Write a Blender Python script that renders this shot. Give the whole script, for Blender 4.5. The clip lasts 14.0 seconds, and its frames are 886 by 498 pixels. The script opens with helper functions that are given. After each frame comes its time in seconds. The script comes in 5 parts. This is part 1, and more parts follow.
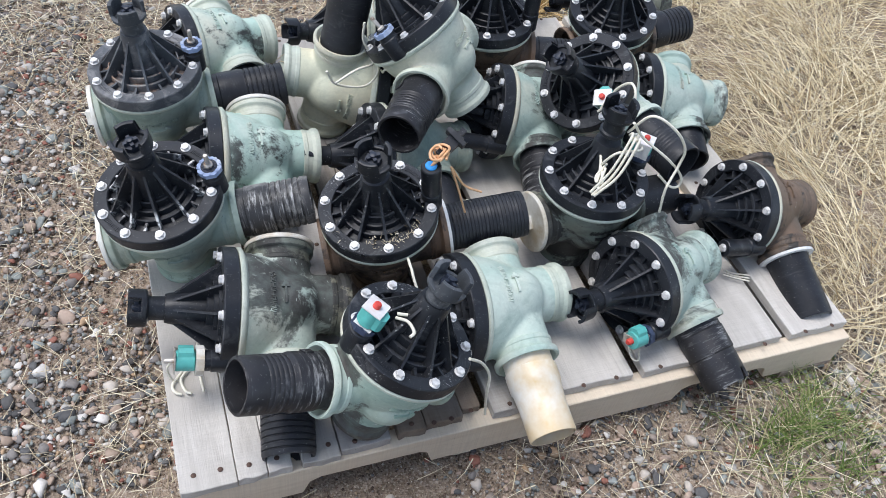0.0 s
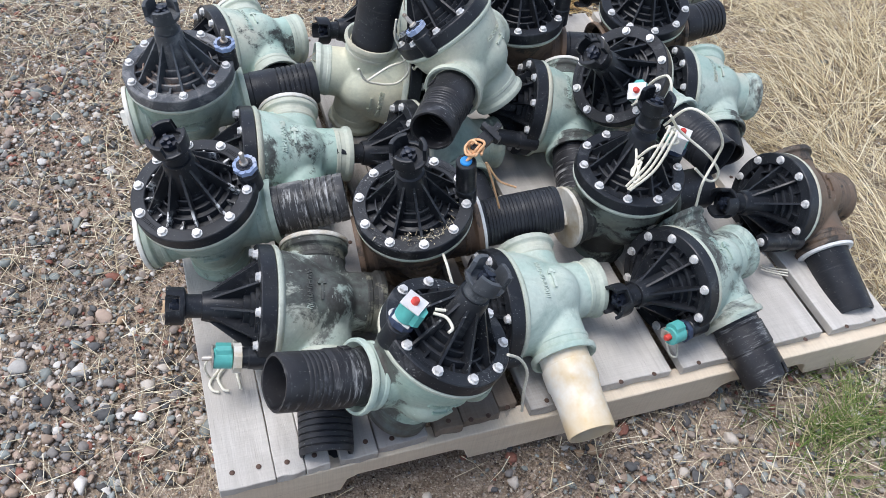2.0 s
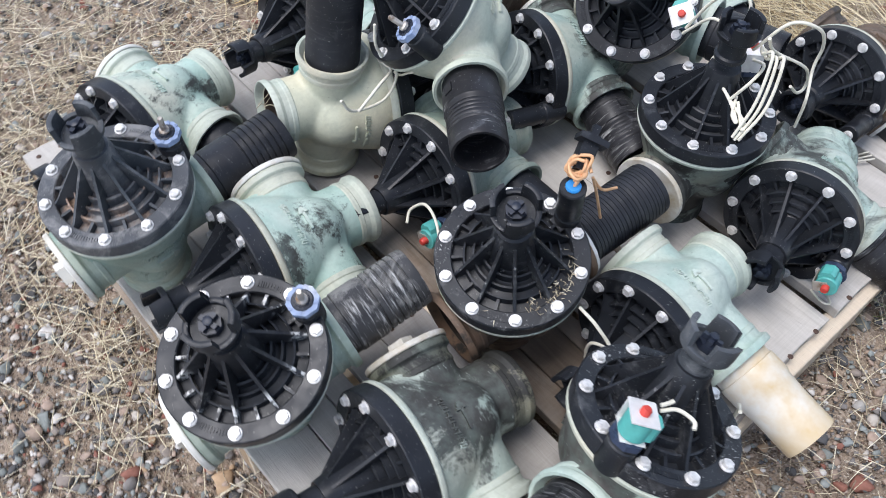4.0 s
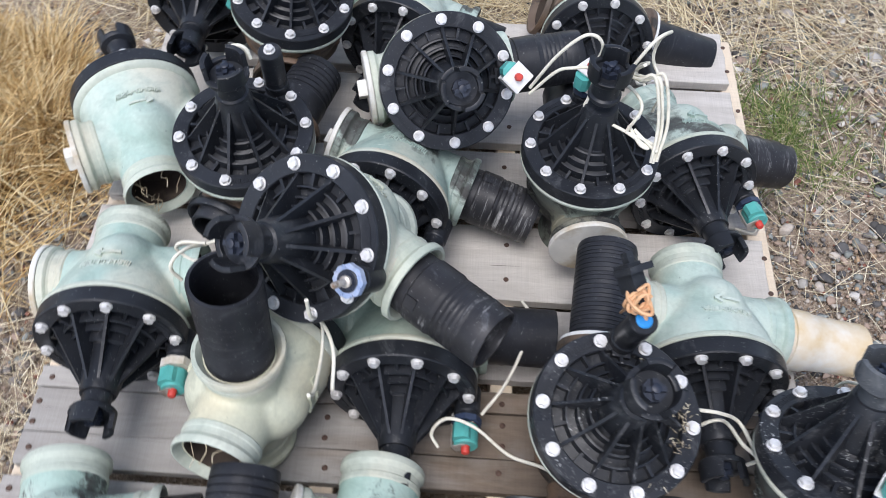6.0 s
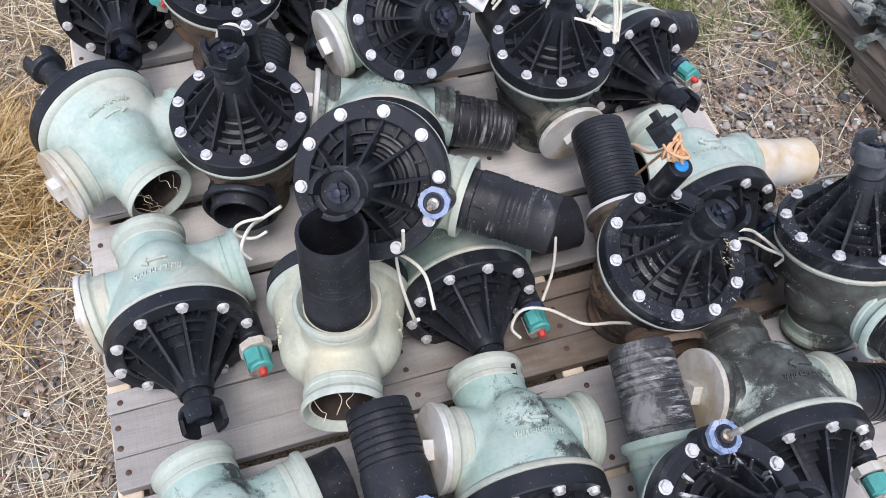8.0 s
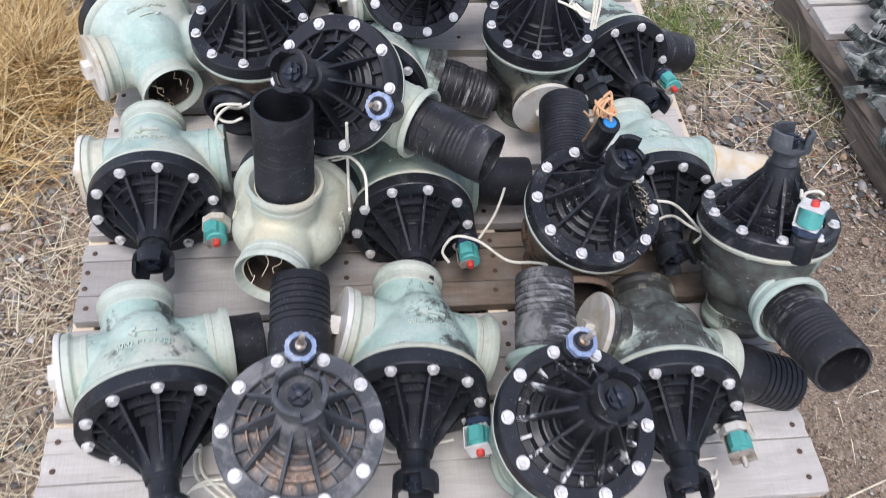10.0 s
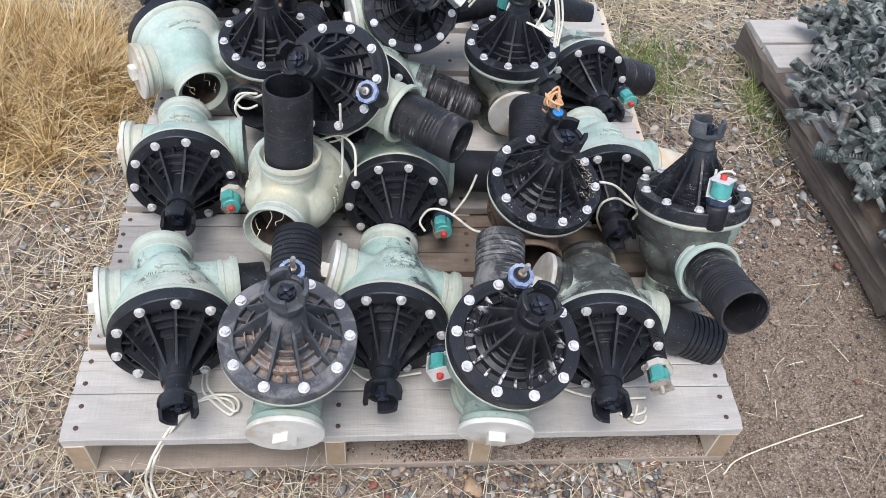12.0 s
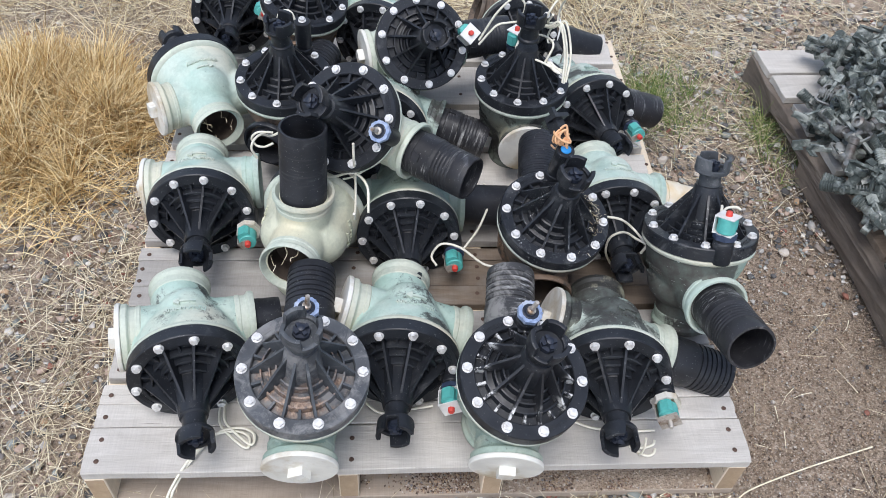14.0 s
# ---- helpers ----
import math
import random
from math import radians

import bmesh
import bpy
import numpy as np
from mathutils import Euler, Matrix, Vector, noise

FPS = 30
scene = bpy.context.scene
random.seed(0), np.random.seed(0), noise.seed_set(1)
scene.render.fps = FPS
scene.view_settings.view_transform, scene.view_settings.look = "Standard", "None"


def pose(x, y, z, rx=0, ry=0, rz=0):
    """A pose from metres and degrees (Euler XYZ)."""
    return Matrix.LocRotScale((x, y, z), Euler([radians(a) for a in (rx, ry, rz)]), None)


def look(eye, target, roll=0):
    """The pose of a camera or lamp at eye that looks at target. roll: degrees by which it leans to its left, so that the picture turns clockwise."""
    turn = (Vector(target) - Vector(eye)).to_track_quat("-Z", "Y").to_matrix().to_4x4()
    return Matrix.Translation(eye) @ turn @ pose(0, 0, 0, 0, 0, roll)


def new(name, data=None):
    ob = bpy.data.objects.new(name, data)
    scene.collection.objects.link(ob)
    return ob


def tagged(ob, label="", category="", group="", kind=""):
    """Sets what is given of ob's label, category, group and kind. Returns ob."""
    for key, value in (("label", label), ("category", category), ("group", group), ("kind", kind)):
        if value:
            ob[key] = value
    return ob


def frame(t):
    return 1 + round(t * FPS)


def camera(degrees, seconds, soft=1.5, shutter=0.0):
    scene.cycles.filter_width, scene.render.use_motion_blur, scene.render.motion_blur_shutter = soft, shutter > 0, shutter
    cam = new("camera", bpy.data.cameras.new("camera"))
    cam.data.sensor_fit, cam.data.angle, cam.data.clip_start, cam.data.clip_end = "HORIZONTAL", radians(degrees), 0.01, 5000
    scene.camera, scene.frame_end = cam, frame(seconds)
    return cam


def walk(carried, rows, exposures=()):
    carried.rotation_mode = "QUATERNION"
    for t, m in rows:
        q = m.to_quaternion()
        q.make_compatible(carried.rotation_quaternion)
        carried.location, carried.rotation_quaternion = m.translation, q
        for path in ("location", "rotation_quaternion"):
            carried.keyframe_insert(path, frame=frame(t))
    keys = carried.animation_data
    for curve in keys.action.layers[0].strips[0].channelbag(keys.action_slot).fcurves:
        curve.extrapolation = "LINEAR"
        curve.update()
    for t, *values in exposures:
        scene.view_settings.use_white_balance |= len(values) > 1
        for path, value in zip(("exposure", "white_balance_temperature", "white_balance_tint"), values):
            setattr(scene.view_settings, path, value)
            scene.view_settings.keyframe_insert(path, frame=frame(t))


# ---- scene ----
# the path of the hand-held camera, metres in the pallet's frame
cam = camera(56.9, 14.0, soft=0.65, shutter=0.3)
PATH = [
    (0, (1.816, 0.046, 1.399), (0.626, 0.671, -0.082), 11.8),
    (0.5, (1.815, 0.042, 1.397), (0.605, 0.627, -0.084), 11.2),
    (1, (1.816, 0.044, 1.388), (0.598, 0.61, -0.094), 10.7),
    (1.5, (1.816, 0.04, 1.382), (0.595, 0.601, -0.099), 10.3),
    (2, (1.812, 0.027, 1.384), (0.601, 0.599, -0.101), 9.5),
    (2.2, (1.805, 0.018, 1.377), (0.604, 0.594, -0.115), 9.0),
    (4.3, (1.174, -0.116, 1.251), (0.389, 0.747, -0.373), 1.5),
    (4.5, (1.12, -0.087, 1.266), (0.399, 0.816, -0.367), 1.4),
    (5, (1.027, -0.064, 1.262), (0.522, 0.96, -0.38), 2.8),
    (5.5, (0.839, -0.109, 1.371), (0.571, 1.0, -0.271), 2.1),
    (6, (0.646, 0.005, 1.313), (0.608, 1.107, -0.356), 1.6),
    (6.5, (0.474, 0.108, 1.291), (0.653, 1.141, -0.412), 2.2),
    (7, (0.353, -0.004, 1.338), (0.702, 0.974, -0.371), 3.0),
    (7.2, (0.324, -0.032, 1.337), (0.709, 0.934, -0.371), 3.2),
    (9.3, (0.317, -0.13, 1.353), (0.624, 0.948, -0.304), 7.5),
    (9.5, (0.392, -0.192, 1.33), (0.671, 0.907, -0.318), 7.4),
    (10, (0.466, -0.374, 1.338), (0.696, 0.782, -0.278), 7.1),
    (10.5, (0.465, -0.606, 1.403), (0.673, 0.61, -0.171), 6.9),
    (11, (0.486, -0.678, 1.433), (0.682, 0.574, -0.114), 6.5),
    (11.5, (0.523, -0.69, 1.444), (0.706, 0.594, -0.079), 6.0),
    (12, (0.527, -0.682, 1.427), (0.701, 0.613, -0.087), 5.9),
    (12.5, (0.535, -0.686, 1.419), (0.703, 0.615, -0.09), 5.8),
    (13, (0.532, -0.688, 1.434), (0.692, 0.62, -0.07), 5.6),
    (13.5, (0.524, -0.686, 1.446), (0.681, 0.633, -0.049), 5.2),
    (14, (0.529, -0.679, 1.473), (0.67, 0.651, -0.014), 4.5),
]
EXPOSURE = 1.27
walk(cam, [(t, look(eye, target, roll)) for t, eye, target, roll in PATH], [
    (0.0, EXPOSURE + 0.11, 6520, 11), (2.2, EXPOSURE + 0.11, 6520, 11.5), (4.3, EXPOSURE + 0.10, 6500, 12.5), (6.0, EXPOSURE + 0.04, 6520, 13.5),
    (7.2, EXPOSURE + 0.01, 6500, 16), (9.3, EXPOSURE + 0.01, 6510, 17), (10.5, EXPOSURE + 0.01, 6570, 15), (12.0, EXPOSURE + 0.01, 6580, 13), (14.0, EXPOSURE + 0.01, 6520, 11.5)])
SKY_STRENGTH, SUN_ENERGY = 0.10, 1.1

# ---- world and light ----
world = bpy.data.worlds.new("sky")
scene.world = world
world.use_nodes = True
wn = world.node_tree
sky = wn.nodes.new("ShaderNodeTexSky")
sky.sky_type = "NISHITA"
sky.sun_disc = False
sky.sun_elevation = radians(48)
sky.sun_rotation = radians(200)
sky.air_density, sky.dust_density, sky.ozone_density = 1.0, 1.0, 2.0
hsv = wn.nodes.new("ShaderNodeHueSaturation")
hsv.inputs["Saturation"].default_value = 0.72
wn.links.new(sky.outputs[0], hsv.inputs["Color"])
wn.links.new(hsv.outputs[0], wn.nodes["Background"].inputs[0])
wn.nodes["Background"].inputs[1].default_value = SKY_STRENGTH

sun = new("sun", bpy.data.lights.new("sun", "SUN"))
sun.data.energy = SUN_ENERGY
sun.data.angle = radians(30)
sun.data.color = (1.0, 0.99, 0.99)
sun.matrix_world = look((0, 0, 5), (0.55, 1.3, 0))


# ---- materials ----
def mat(name):
    m = bpy.data.materials.new(name)
    m.use_nodes = True
    nt = m.node_tree
    return m, nt, nt.nodes["Principled BSDF"]


def coords(nt, kind="Object"):
    return nt.nodes.new("ShaderNodeTexCoord").outputs[kind]


def mapped(nt, vec, scale=(1, 1, 1), shift=None):
    mp = nt.nodes.new("ShaderNodeMapping")
    mp.inputs["Scale"].default_value = scale
    nt.links.new(vec, mp.inputs["Vector"])
    if shift is not None:
        nt.links.new(shift, mp.inputs["Location"])
    return mp.outputs[0]


def noise_tex(nt, vec, scale, detail=4, rough=0.55, dist=0.0):
    n = nt.nodes.new("ShaderNodeTexNoise")
    n.inputs["Scale"].default_value = scale
    n.inputs["Detail"].default_value = detail
    n.inputs["Roughness"].default_value = rough
    n.inputs["Distortion"].default_value = dist
    nt.links.new(vec, n.inputs["Vector"])
    return n.outputs[0]


def ramp(nt, fac, stops, ease="LINEAR"):
    r = nt.nodes.new("ShaderNodeValToRGB")
    r.color_ramp.interpolation = ease
    el = r.color_ramp.elements
    while len(el) < len(stops):
        el.new(0.5)
    for e, (p, c) in zip(el, stops):
        e.position = p
        e.color = (*c, 1) if len(c) == 3 else c
    nt.links.new(fac, r.inputs[0])
    return r.outputs[0]


def grey(a, b):
    return [(a, (0, 0, 0)), (b, (1, 1, 1))]


def mix(nt, fac, a, b, mode="MIX"):
    m = nt.nodes.new("ShaderNodeMix")
    m.data_type, m.blend_type = "RGBA", mode
    for sock, val in ((m.inputs[0], fac), (m.inputs[6], a), (m.inputs[7], b)):
        if isinstance(val, bpy.types.NodeSocket):
            nt.links.new(val, sock)
        elif isinstance(val, (int, float)):
            sock.default_value = val
        else:
            sock.default_value = (*val, 1)
    return m.outputs[2]


def bump(nt, bsdf, height, strength, distance):
    b = nt.nodes.new("ShaderNodeBump")
    b.inputs["Strength"].default_value = strength
    b.inputs["Distance"].default_value = distance
    nt.links.new(height, b.inputs["Height"])
    nt.links.new(b.outputs[0], bsdf.inputs["Normal"])


def objrand(nt):
    return nt.nodes.new("ShaderNodeObjectInfo").outputs["Random"]


def randshift(nt):
    """A random offset of the texture, object by object."""
    m = nt.nodes.new("ShaderNodeMath")
    m.operation = "MULTIPLY"
    m.inputs[1].default_value = 37.0
    nt.links.new(objrand(nt), m.inputs[0])
    return m.outputs[0]


def island(nt):
    return nt.nodes.new("ShaderNodeNewGeometry").outputs["Random Per Island"]


def body_material(name, light, mid, warm, stain, stain_at, scratch=0.5, side=None, reach=1.0, blot=(8.5, 0.76)):
    """Weathered moulded valve body: chalky paint-like surface, warm patches, black water stains and pale scuffs."""
    m, nt, b = mat(name)
    v = mapped(nt, coords(nt), shift=randshift(nt))
    base = mix(nt, ramp(nt, noise_tex(nt, v, 6, 4, 0.55, 0.8), grey(0.35, 0.68)), light, mid)
    base = mix(nt, ramp(nt, noise_tex(nt, v, 5.5, 3, 0.5), grey(0.52, 0.72)), base, warm)
    fine = noise_tex(nt, v, 160, 3)
    base = mix(nt, 0.15, base, ramp(nt, fine, [(0.3, (0.3, 0.3, 0.3)), (0.7, (1, 1, 1))]), "MULTIPLY")
    # thin grime in blotches and small specks
    base = mix(nt, ramp(nt, noise_tex(nt, v, 19, 7, 0.68, 0.7), [(0.50, (0, 0, 0)), (0.72, (0.62, 0.62, 0.62))]), base, tuple(0.62 * c for c in mid))
    base = mix(nt, ramp(nt, noise_tex(nt, v, 95, 3, 0.6), [(0.70, (0, 0, 0)), (0.76, (0.6, 0.6, 0.6))]), base, tuple(0.35 * c for c in mid))
    spread = noise_tex(nt, v, blot[0], 10, blot[1], 0.4)
    if side:
        # the stain creeps over one side of the moulding
        dot = nt.nodes.new("ShaderNodeVectorMath")
        dot.operation = "DOT_PRODUCT"
        dot.inputs[1].default_value = tuple(c * reach for c in side)
        nt.links.new(coords(nt), dot.inputs[0])
        add = nt.nodes.new("ShaderNodeMath")
        nt.links.new(spread, add.inputs[0])
        nt.links.new(dot.outputs["Value"], add.inputs[1])
        spread = add.outputs[0]
    patch = ramp(nt, spread, grey(stain_at, stain_at + 0.07))
    smear = noise_tex(nt, v, 34, 5, 0.7)
    base = mix(nt, patch, base, mix(nt, ramp(nt, smear, grey(0.42, 0.72)), stain, tuple(0.78 * a + 0.22 * b for a, b in zip(stain, mid))))
    scuff = ramp(nt, noise_tex(nt, mapped(nt, v, (1, 1, 3)), 60, 4, 0.7), grey(0.66, 0.72))
    sc = nt.nodes.new("ShaderNodeMath")
    sc.operation = "MULTIPLY"
    sc.inputs[1].default_value = scratch
    nt.links.new(scuff, sc.inputs[0])
    base = mix(nt, sc.outputs[0], base, (0.62, 0.68, 0.62))
    nt.links.new(base, b.inputs["Base Color"])
    b.inputs["Roughness"].default_value = 0.58
    b.inputs["Specular IOR Level"].default_value = 0.35
    bump(nt, b, noise_tex(nt, v, 120, 5, 0.6), 0.25, 0.002)
    return m


GREEN = body_material("green_body", (0.555, 0.62, 0.545), (0.375, 0.515, 0.45), (0.64, 0.62, 0.50), (0.10, 0.10, 0.085), 0.64)
STAINED = body_material("stained_green_body", (0.47, 0.54, 0.475), (0.30, 0.42, 0.37), (0.50, 0.48, 0.39), (0.055, 0.054, 0.05), 0.50, 0.6, None, 1.0, (4.6, 0.68))
OLIVE = body_material("olive_green_body", (0.39, 0.455, 0.385), (0.25, 0.34, 0.29), (0.45, 0.435, 0.335), (0.06, 0.06, 0.055), 0.60)
PALE = body_material("pale_body", (0.59, 0.585, 0.45), (0.485, 0.51, 0.39), (0.65, 0.59, 0.42), (0.12, 0.11, 0.08), 0.66, 0.3)
CREAM = body_material("cream_green_body", (0.57, 0.595, 0.49), (0.44, 0.505, 0.42), (0.64, 0.60, 0.48), (0.08, 0.08, 0.07), 0.62, 0.4)
RIM = body_material("worn_rim", (0.56, 0.59, 0.50), (0.45, 0.51, 0.43), (0.56, 0.52, 0.40), (0.20, 0.19, 0.15), 0.64, 0.3)
BROWN = body_material("brown_body", (0.17, 0.115, 0.08), (0.11, 0.085, 0.065), (0.26, 0.15, 0.085), (0.03, 0.028, 0.026), 0.52, 0.25)
SOOTED = body_material("sooted_green_body", (0.50, 0.55, 0.48), (0.34, 0.44, 0.38), (0.54, 0.52, 0.42), (0.058, 0.057, 0.053), 0.585, 0.9, (0.45, -0.75, -0.45), 1.8)
TOPSTAIN = body_material("mint_body_stained_above", (0.545, 0.63, 0.55), (0.35, 0.505, 0.435), (0.61, 0.61, 0.50), (0.055, 0.056, 0.053), 0.585, 0.5, (-0.3, -0.95, 0.0), 1.0)
HALF = body_material("half_blackened_body", (0.44, 0.53, 0.45), (0.30, 0.43, 0.36), (0.46, 0.46, 0.37), (0.075, 0.069, 0.062), 0.415, 0.95, (-0.57, 0.82, 0.04), 4.0)
DARK = body_material("dark_stained_body", (0.20, 0.24, 0.20), (0.10, 0.105, 0.09), (0.26, 0.24, 0.17), (0.03, 0.03, 0.028), 0.45, 0.4)


def black_plastic(name, base, dust, dust_at, rough=0.5, rings=0.0, floor=False, flecks=0.0, tips=False):
    m, nt, b = mat(name)
    v = mapped(nt, coords(nt), shift=randshift(nt))
    c = mix(nt, ramp(nt, noise_tex(nt, v, 14, 5), grey(0.35, 0.7)), base, tuple(x * 1.9 + 0.004 for x in base))
    d = ramp(nt, noise_tex(nt, v, 22, 8, 0.72, 0.6), grey(dust_at, dust_at + 0.14))
    if rings:
        # rubbed bands round the pipe
        band = noise_tex(nt, mapped(nt, v, (5, 5, 48)), 3, 6, 0.72)
        where = ramp(nt, noise_tex(nt, mapped(nt, v, (1, 1, 0.7)), 13, 5, 0.6), grey(0.44, 0.60))
        streak = mix(nt, 1.0, ramp(nt, band, [(0.54, (0, 0, 0)), (0.64, (rings, rings, rings))]), where, "MULTIPLY")
        c = mix(nt, streak, c, (0.46, 0.46, 0.45))
    if floor:
        # rust flakes have settled in the pockets between the ribs
        sep = nt.nodes.new("ShaderNodeSeparateXYZ")
        nt.links.new(coords(nt), sep.inputs[0])
        low = ramp(nt, sep.outputs[2], [(0.0, (1, 1, 1)), (0.006, (1, 1, 1)), (0.03, (0, 0, 0))])
        rust = ramp(nt, noise_tex(nt, v, 17, 7, 0.7, 0.4), grey(0.47, 0.55))
        flat = nt.nodes.new("ShaderNodeVectorMath")
        flat.operation = "LENGTH"
        nt.links.new(mapped(nt, coords(nt), (1, 1, 0)), flat.inputs[0])
        inner = ramp(nt, flat.outputs["Value"], [(0.070, (1, 1, 1)), (0.083, (0, 0, 0))])
        low = mix(nt, 1.0, low, inner, "MULTIPLY")
        m2 = nt.nodes.new("ShaderNodeMath")
        m2.operation = "MULTIPLY"
        nt.links.new(low, m2.inputs[0])
        nt.links.new(rust, m2.inputs[1])
        flakes = ramp(nt, noise_tex(nt, v, 190, 4, 0.7), [(0.32, (0.12, 0.075, 0.055)), (0.52, (0.30, 0.205, 0.15)), (0.72, (0.50, 0.40, 0.31))])
        c = mix(nt, m2.outputs[0], c, flakes)
    c = mix(nt, d, c, dust)
    if tips:
        # uneven white patches towards the outer, lower ends of the ribs
        along = nt.nodes.new("ShaderNodeSeparateXYZ")
        nt.links.new(coords(nt), along.inputs[0])
        outer = ramp(nt, along.outputs[0], [(0.058, (0, 0, 0)), (0.070, (1, 1, 1))])
        outer = mix(nt, 1.0, outer, ramp(nt, along.outputs[2], [(0.0, (1, 1, 1)), (0.016, (1, 1, 1)), (0.026, (0, 0, 0))]), "MULTIPLY")
        smear = ramp(nt, noise_tex(nt, v, 75, 5, 0.7), grey(0.48, 0.56))
        c = mix(nt, mix(nt, 1.0, outer, smear, "MULTIPLY"), c, (0.60, 0.60, 0.58))
    if flecks:
        crust = ramp(nt, noise_tex(nt, v, 230, 4, 0.65), grey(0.60, 0.65))
        area = ramp(nt, noise_tex(nt, v, 15, 3, 0.6), [(0.54, (0, 0, 0)), (0.64, (flecks, flecks, flecks))])
        c = mix(nt, mix(nt, 1.0, crust, area, "MULTIPLY"), c, (0.46, 0.46, 0.45))
    speck = ramp(nt, noise_tex(nt, v, 330, 2), grey(0.685, 0.735))
    c = mix(nt, speck, c, (0.22, 0.22, 0.21))
    nt.links.new(c, b.inputs["Base Color"])
    nt.links.new(ramp(nt, noise_tex(nt, v, 40, 4), [(0.3, (rough - 0.12,) * 3), (0.7, (rough + 0.14,) * 3)]), b.inputs["Roughness"])
    b.inputs["Specular IOR Level"].default_value = 0.32
    bump(nt, b, noise_tex(nt, v, 260, 4), 0.15, 0.001)
    return m


BLACK = black_plastic("black_nylon", (0.0105, 0.012, 0.0150), (0.065, 0.067, 0.071), 0.57, 0.40)
FLECKED = black_plastic("flecked_black_nylon", (0.0105, 0.012, 0.0150), (0.085, 0.087, 0.09), 0.55, 0.38, 0.0, False, 0.9)
GREYED = black_plastic("greyed_black_nylon", (0.045, 0.05, 0.056), (0.14, 0.145, 0.15), 0.52, 0.55)
DUSTY = black_plastic("dusty_black_nylon", (0.052, 0.056, 0.062), (0.20, 0.20, 0.20), 0.48, 0.45, 0.0, True)
PIPE = black_plastic("black_pipe", (0.0125, 0.0135, 0.0165), (0.055, 0.057, 0.062), 0.60, 0.46, 0.05)
WORN = black_plastic("worn_black_pipe", (0.030, 0.030, 0.031), (0.22, 0.215, 0.205), 0.50, 0.45, 0.95)
SCUFFED = black_plastic("scuffed_black_pipe", (0.016, 0.016, 0.018), (0.11, 0.115, 0.125), 0.60, 0.42, 0.75)
PALE_TIPPED = black_plastic("pale_tipped_black_nylon", (0.016, 0.017, 0.020), (0.09, 0.09, 0.092), 0.54, 0.42, 0.0, False, 0.0, True)
HOLE = black_plastic("dark_inside", (0.012, 0.012, 0.011), (0.05, 0.045, 0.035), 0.6, 0.8)


def simple(name, base, rough, vary=0.18, metal=0.0, scale=60, dirt=None, dirt_at=0.6, end=None):
    m, nt, b = mat(name)
    v = mapped(nt, coords(nt), shift=randshift(nt))
    c = mix(nt, ramp(nt, noise_tex(nt, v, scale, 4), grey(0.3, 0.7)), tuple(x * (1 - vary) for x in base), tuple(min(1, x * (1 + vary)) for x in base))
    if dirt:
        c = mix(nt, ramp(nt, noise_tex(nt, v, scale * 0.35, 6, 0.65), grey(dirt_at, dirt_at + 0.15)), c, dirt)
    if end:
        # old glue and water have yellowed the open end
        sep = nt.nodes.new("ShaderNodeSeparateXYZ")
        nt.links.new(coords(nt), sep.inputs[0])
        c = mix(nt, ramp(nt, sep.outputs[2], [(end[0], (0, 0, 0)), (end[1], (0.7, 0.7, 0.7))]), c, dirt)
    nt.links.new(c, b.inputs["Base Color"])
    b.inputs["Roughness"].default_value = rough
    b.inputs["Metallic"].default_value = metal
    bump(nt, b, noise_tex(nt, v, scale * 3, 3), 0.12, 0.001)
    return m


WHITE_PLASTIC = simple("white_plastic", (0.67, 0.655, 0.60), 0.5, 0.10, 0, 24, (0.45, 0.37, 0.25), 0.50)
PVC = simple("white_pvc", (0.78, 0.76, 0.70), 0.42, 0.05, 0, 10, (0.62, 0.44, 0.20), 0.50, (0.085, 0.150))
BOLT = simple("zinc_bolt", (0.69, 0.68, 0.66), 0.42, 0.2, 0.3, 120, (0.30, 0.27, 0.24), 0.60)
STEEL = simple("dull_steel", (0.50, 0.46, 0.41), 0.45, 0.2, 0.5, 120, (0.20, 0.13, 0.08), 0.5)
ZINC = simple("whitish_zinc", (0.70, 0.69, 0.67), 0.5, 0.12, 0.1, 60, (0.34, 0.27, 0.21), 0.62)
TEAL = simple("teal_plastic", (0.09, 0.40, 0.365), 0.45, 0.12, 0, 70, (0.12, 0.16, 0.15), 0.62)
RED = simple("red_plastic", (0.55, 0.05, 0.035), 0.5, 0.15, 0, 90)
BLUE = simple("blue_plastic", (0.25, 0.325, 0.49), 0.5, 0.18, 0, 90, (0.42, 0.46, 0.54), 0.52)
DRIVE = simple("blue_black_plastic", (0.014, 0.019, 0.032), 0.45, 0.2, 0, 90)
NAVY = simple("navy_plastic", (0.03, 0.045, 0.085), 0.5, 0.2, 0, 90)
BRIGHT_BLUE = simple("bright_blue_plastic", (0.02, 0.25, 0.62), 0.45, 0.1, 0, 90)
WIRE = simple("white_wire", (0.70, 0.67, 0.56), 0.5, 0.1, 0, 80, (0.4, 0.36, 0.26), 0.6)
ORANGE_WIRE = simple("orange_wire", (0.70, 0.40, 0.21), 0.5, 0.2, 0, 80)
RUST = simple("rusty_nail", (0.10, 0.06, 0.045), 0.7, 0.3, 0.3, 200)
LINING = simple("dark_brown_lining", (0.05, 0.037, 0.028), 0.85, 0.4, 0, 40, (0.13, 0.10, 0.07), 0.6)
TAPE = simple("white_thread_tape", (0.70, 0.70, 0.68), 0.6, 0.1, 0, 100)


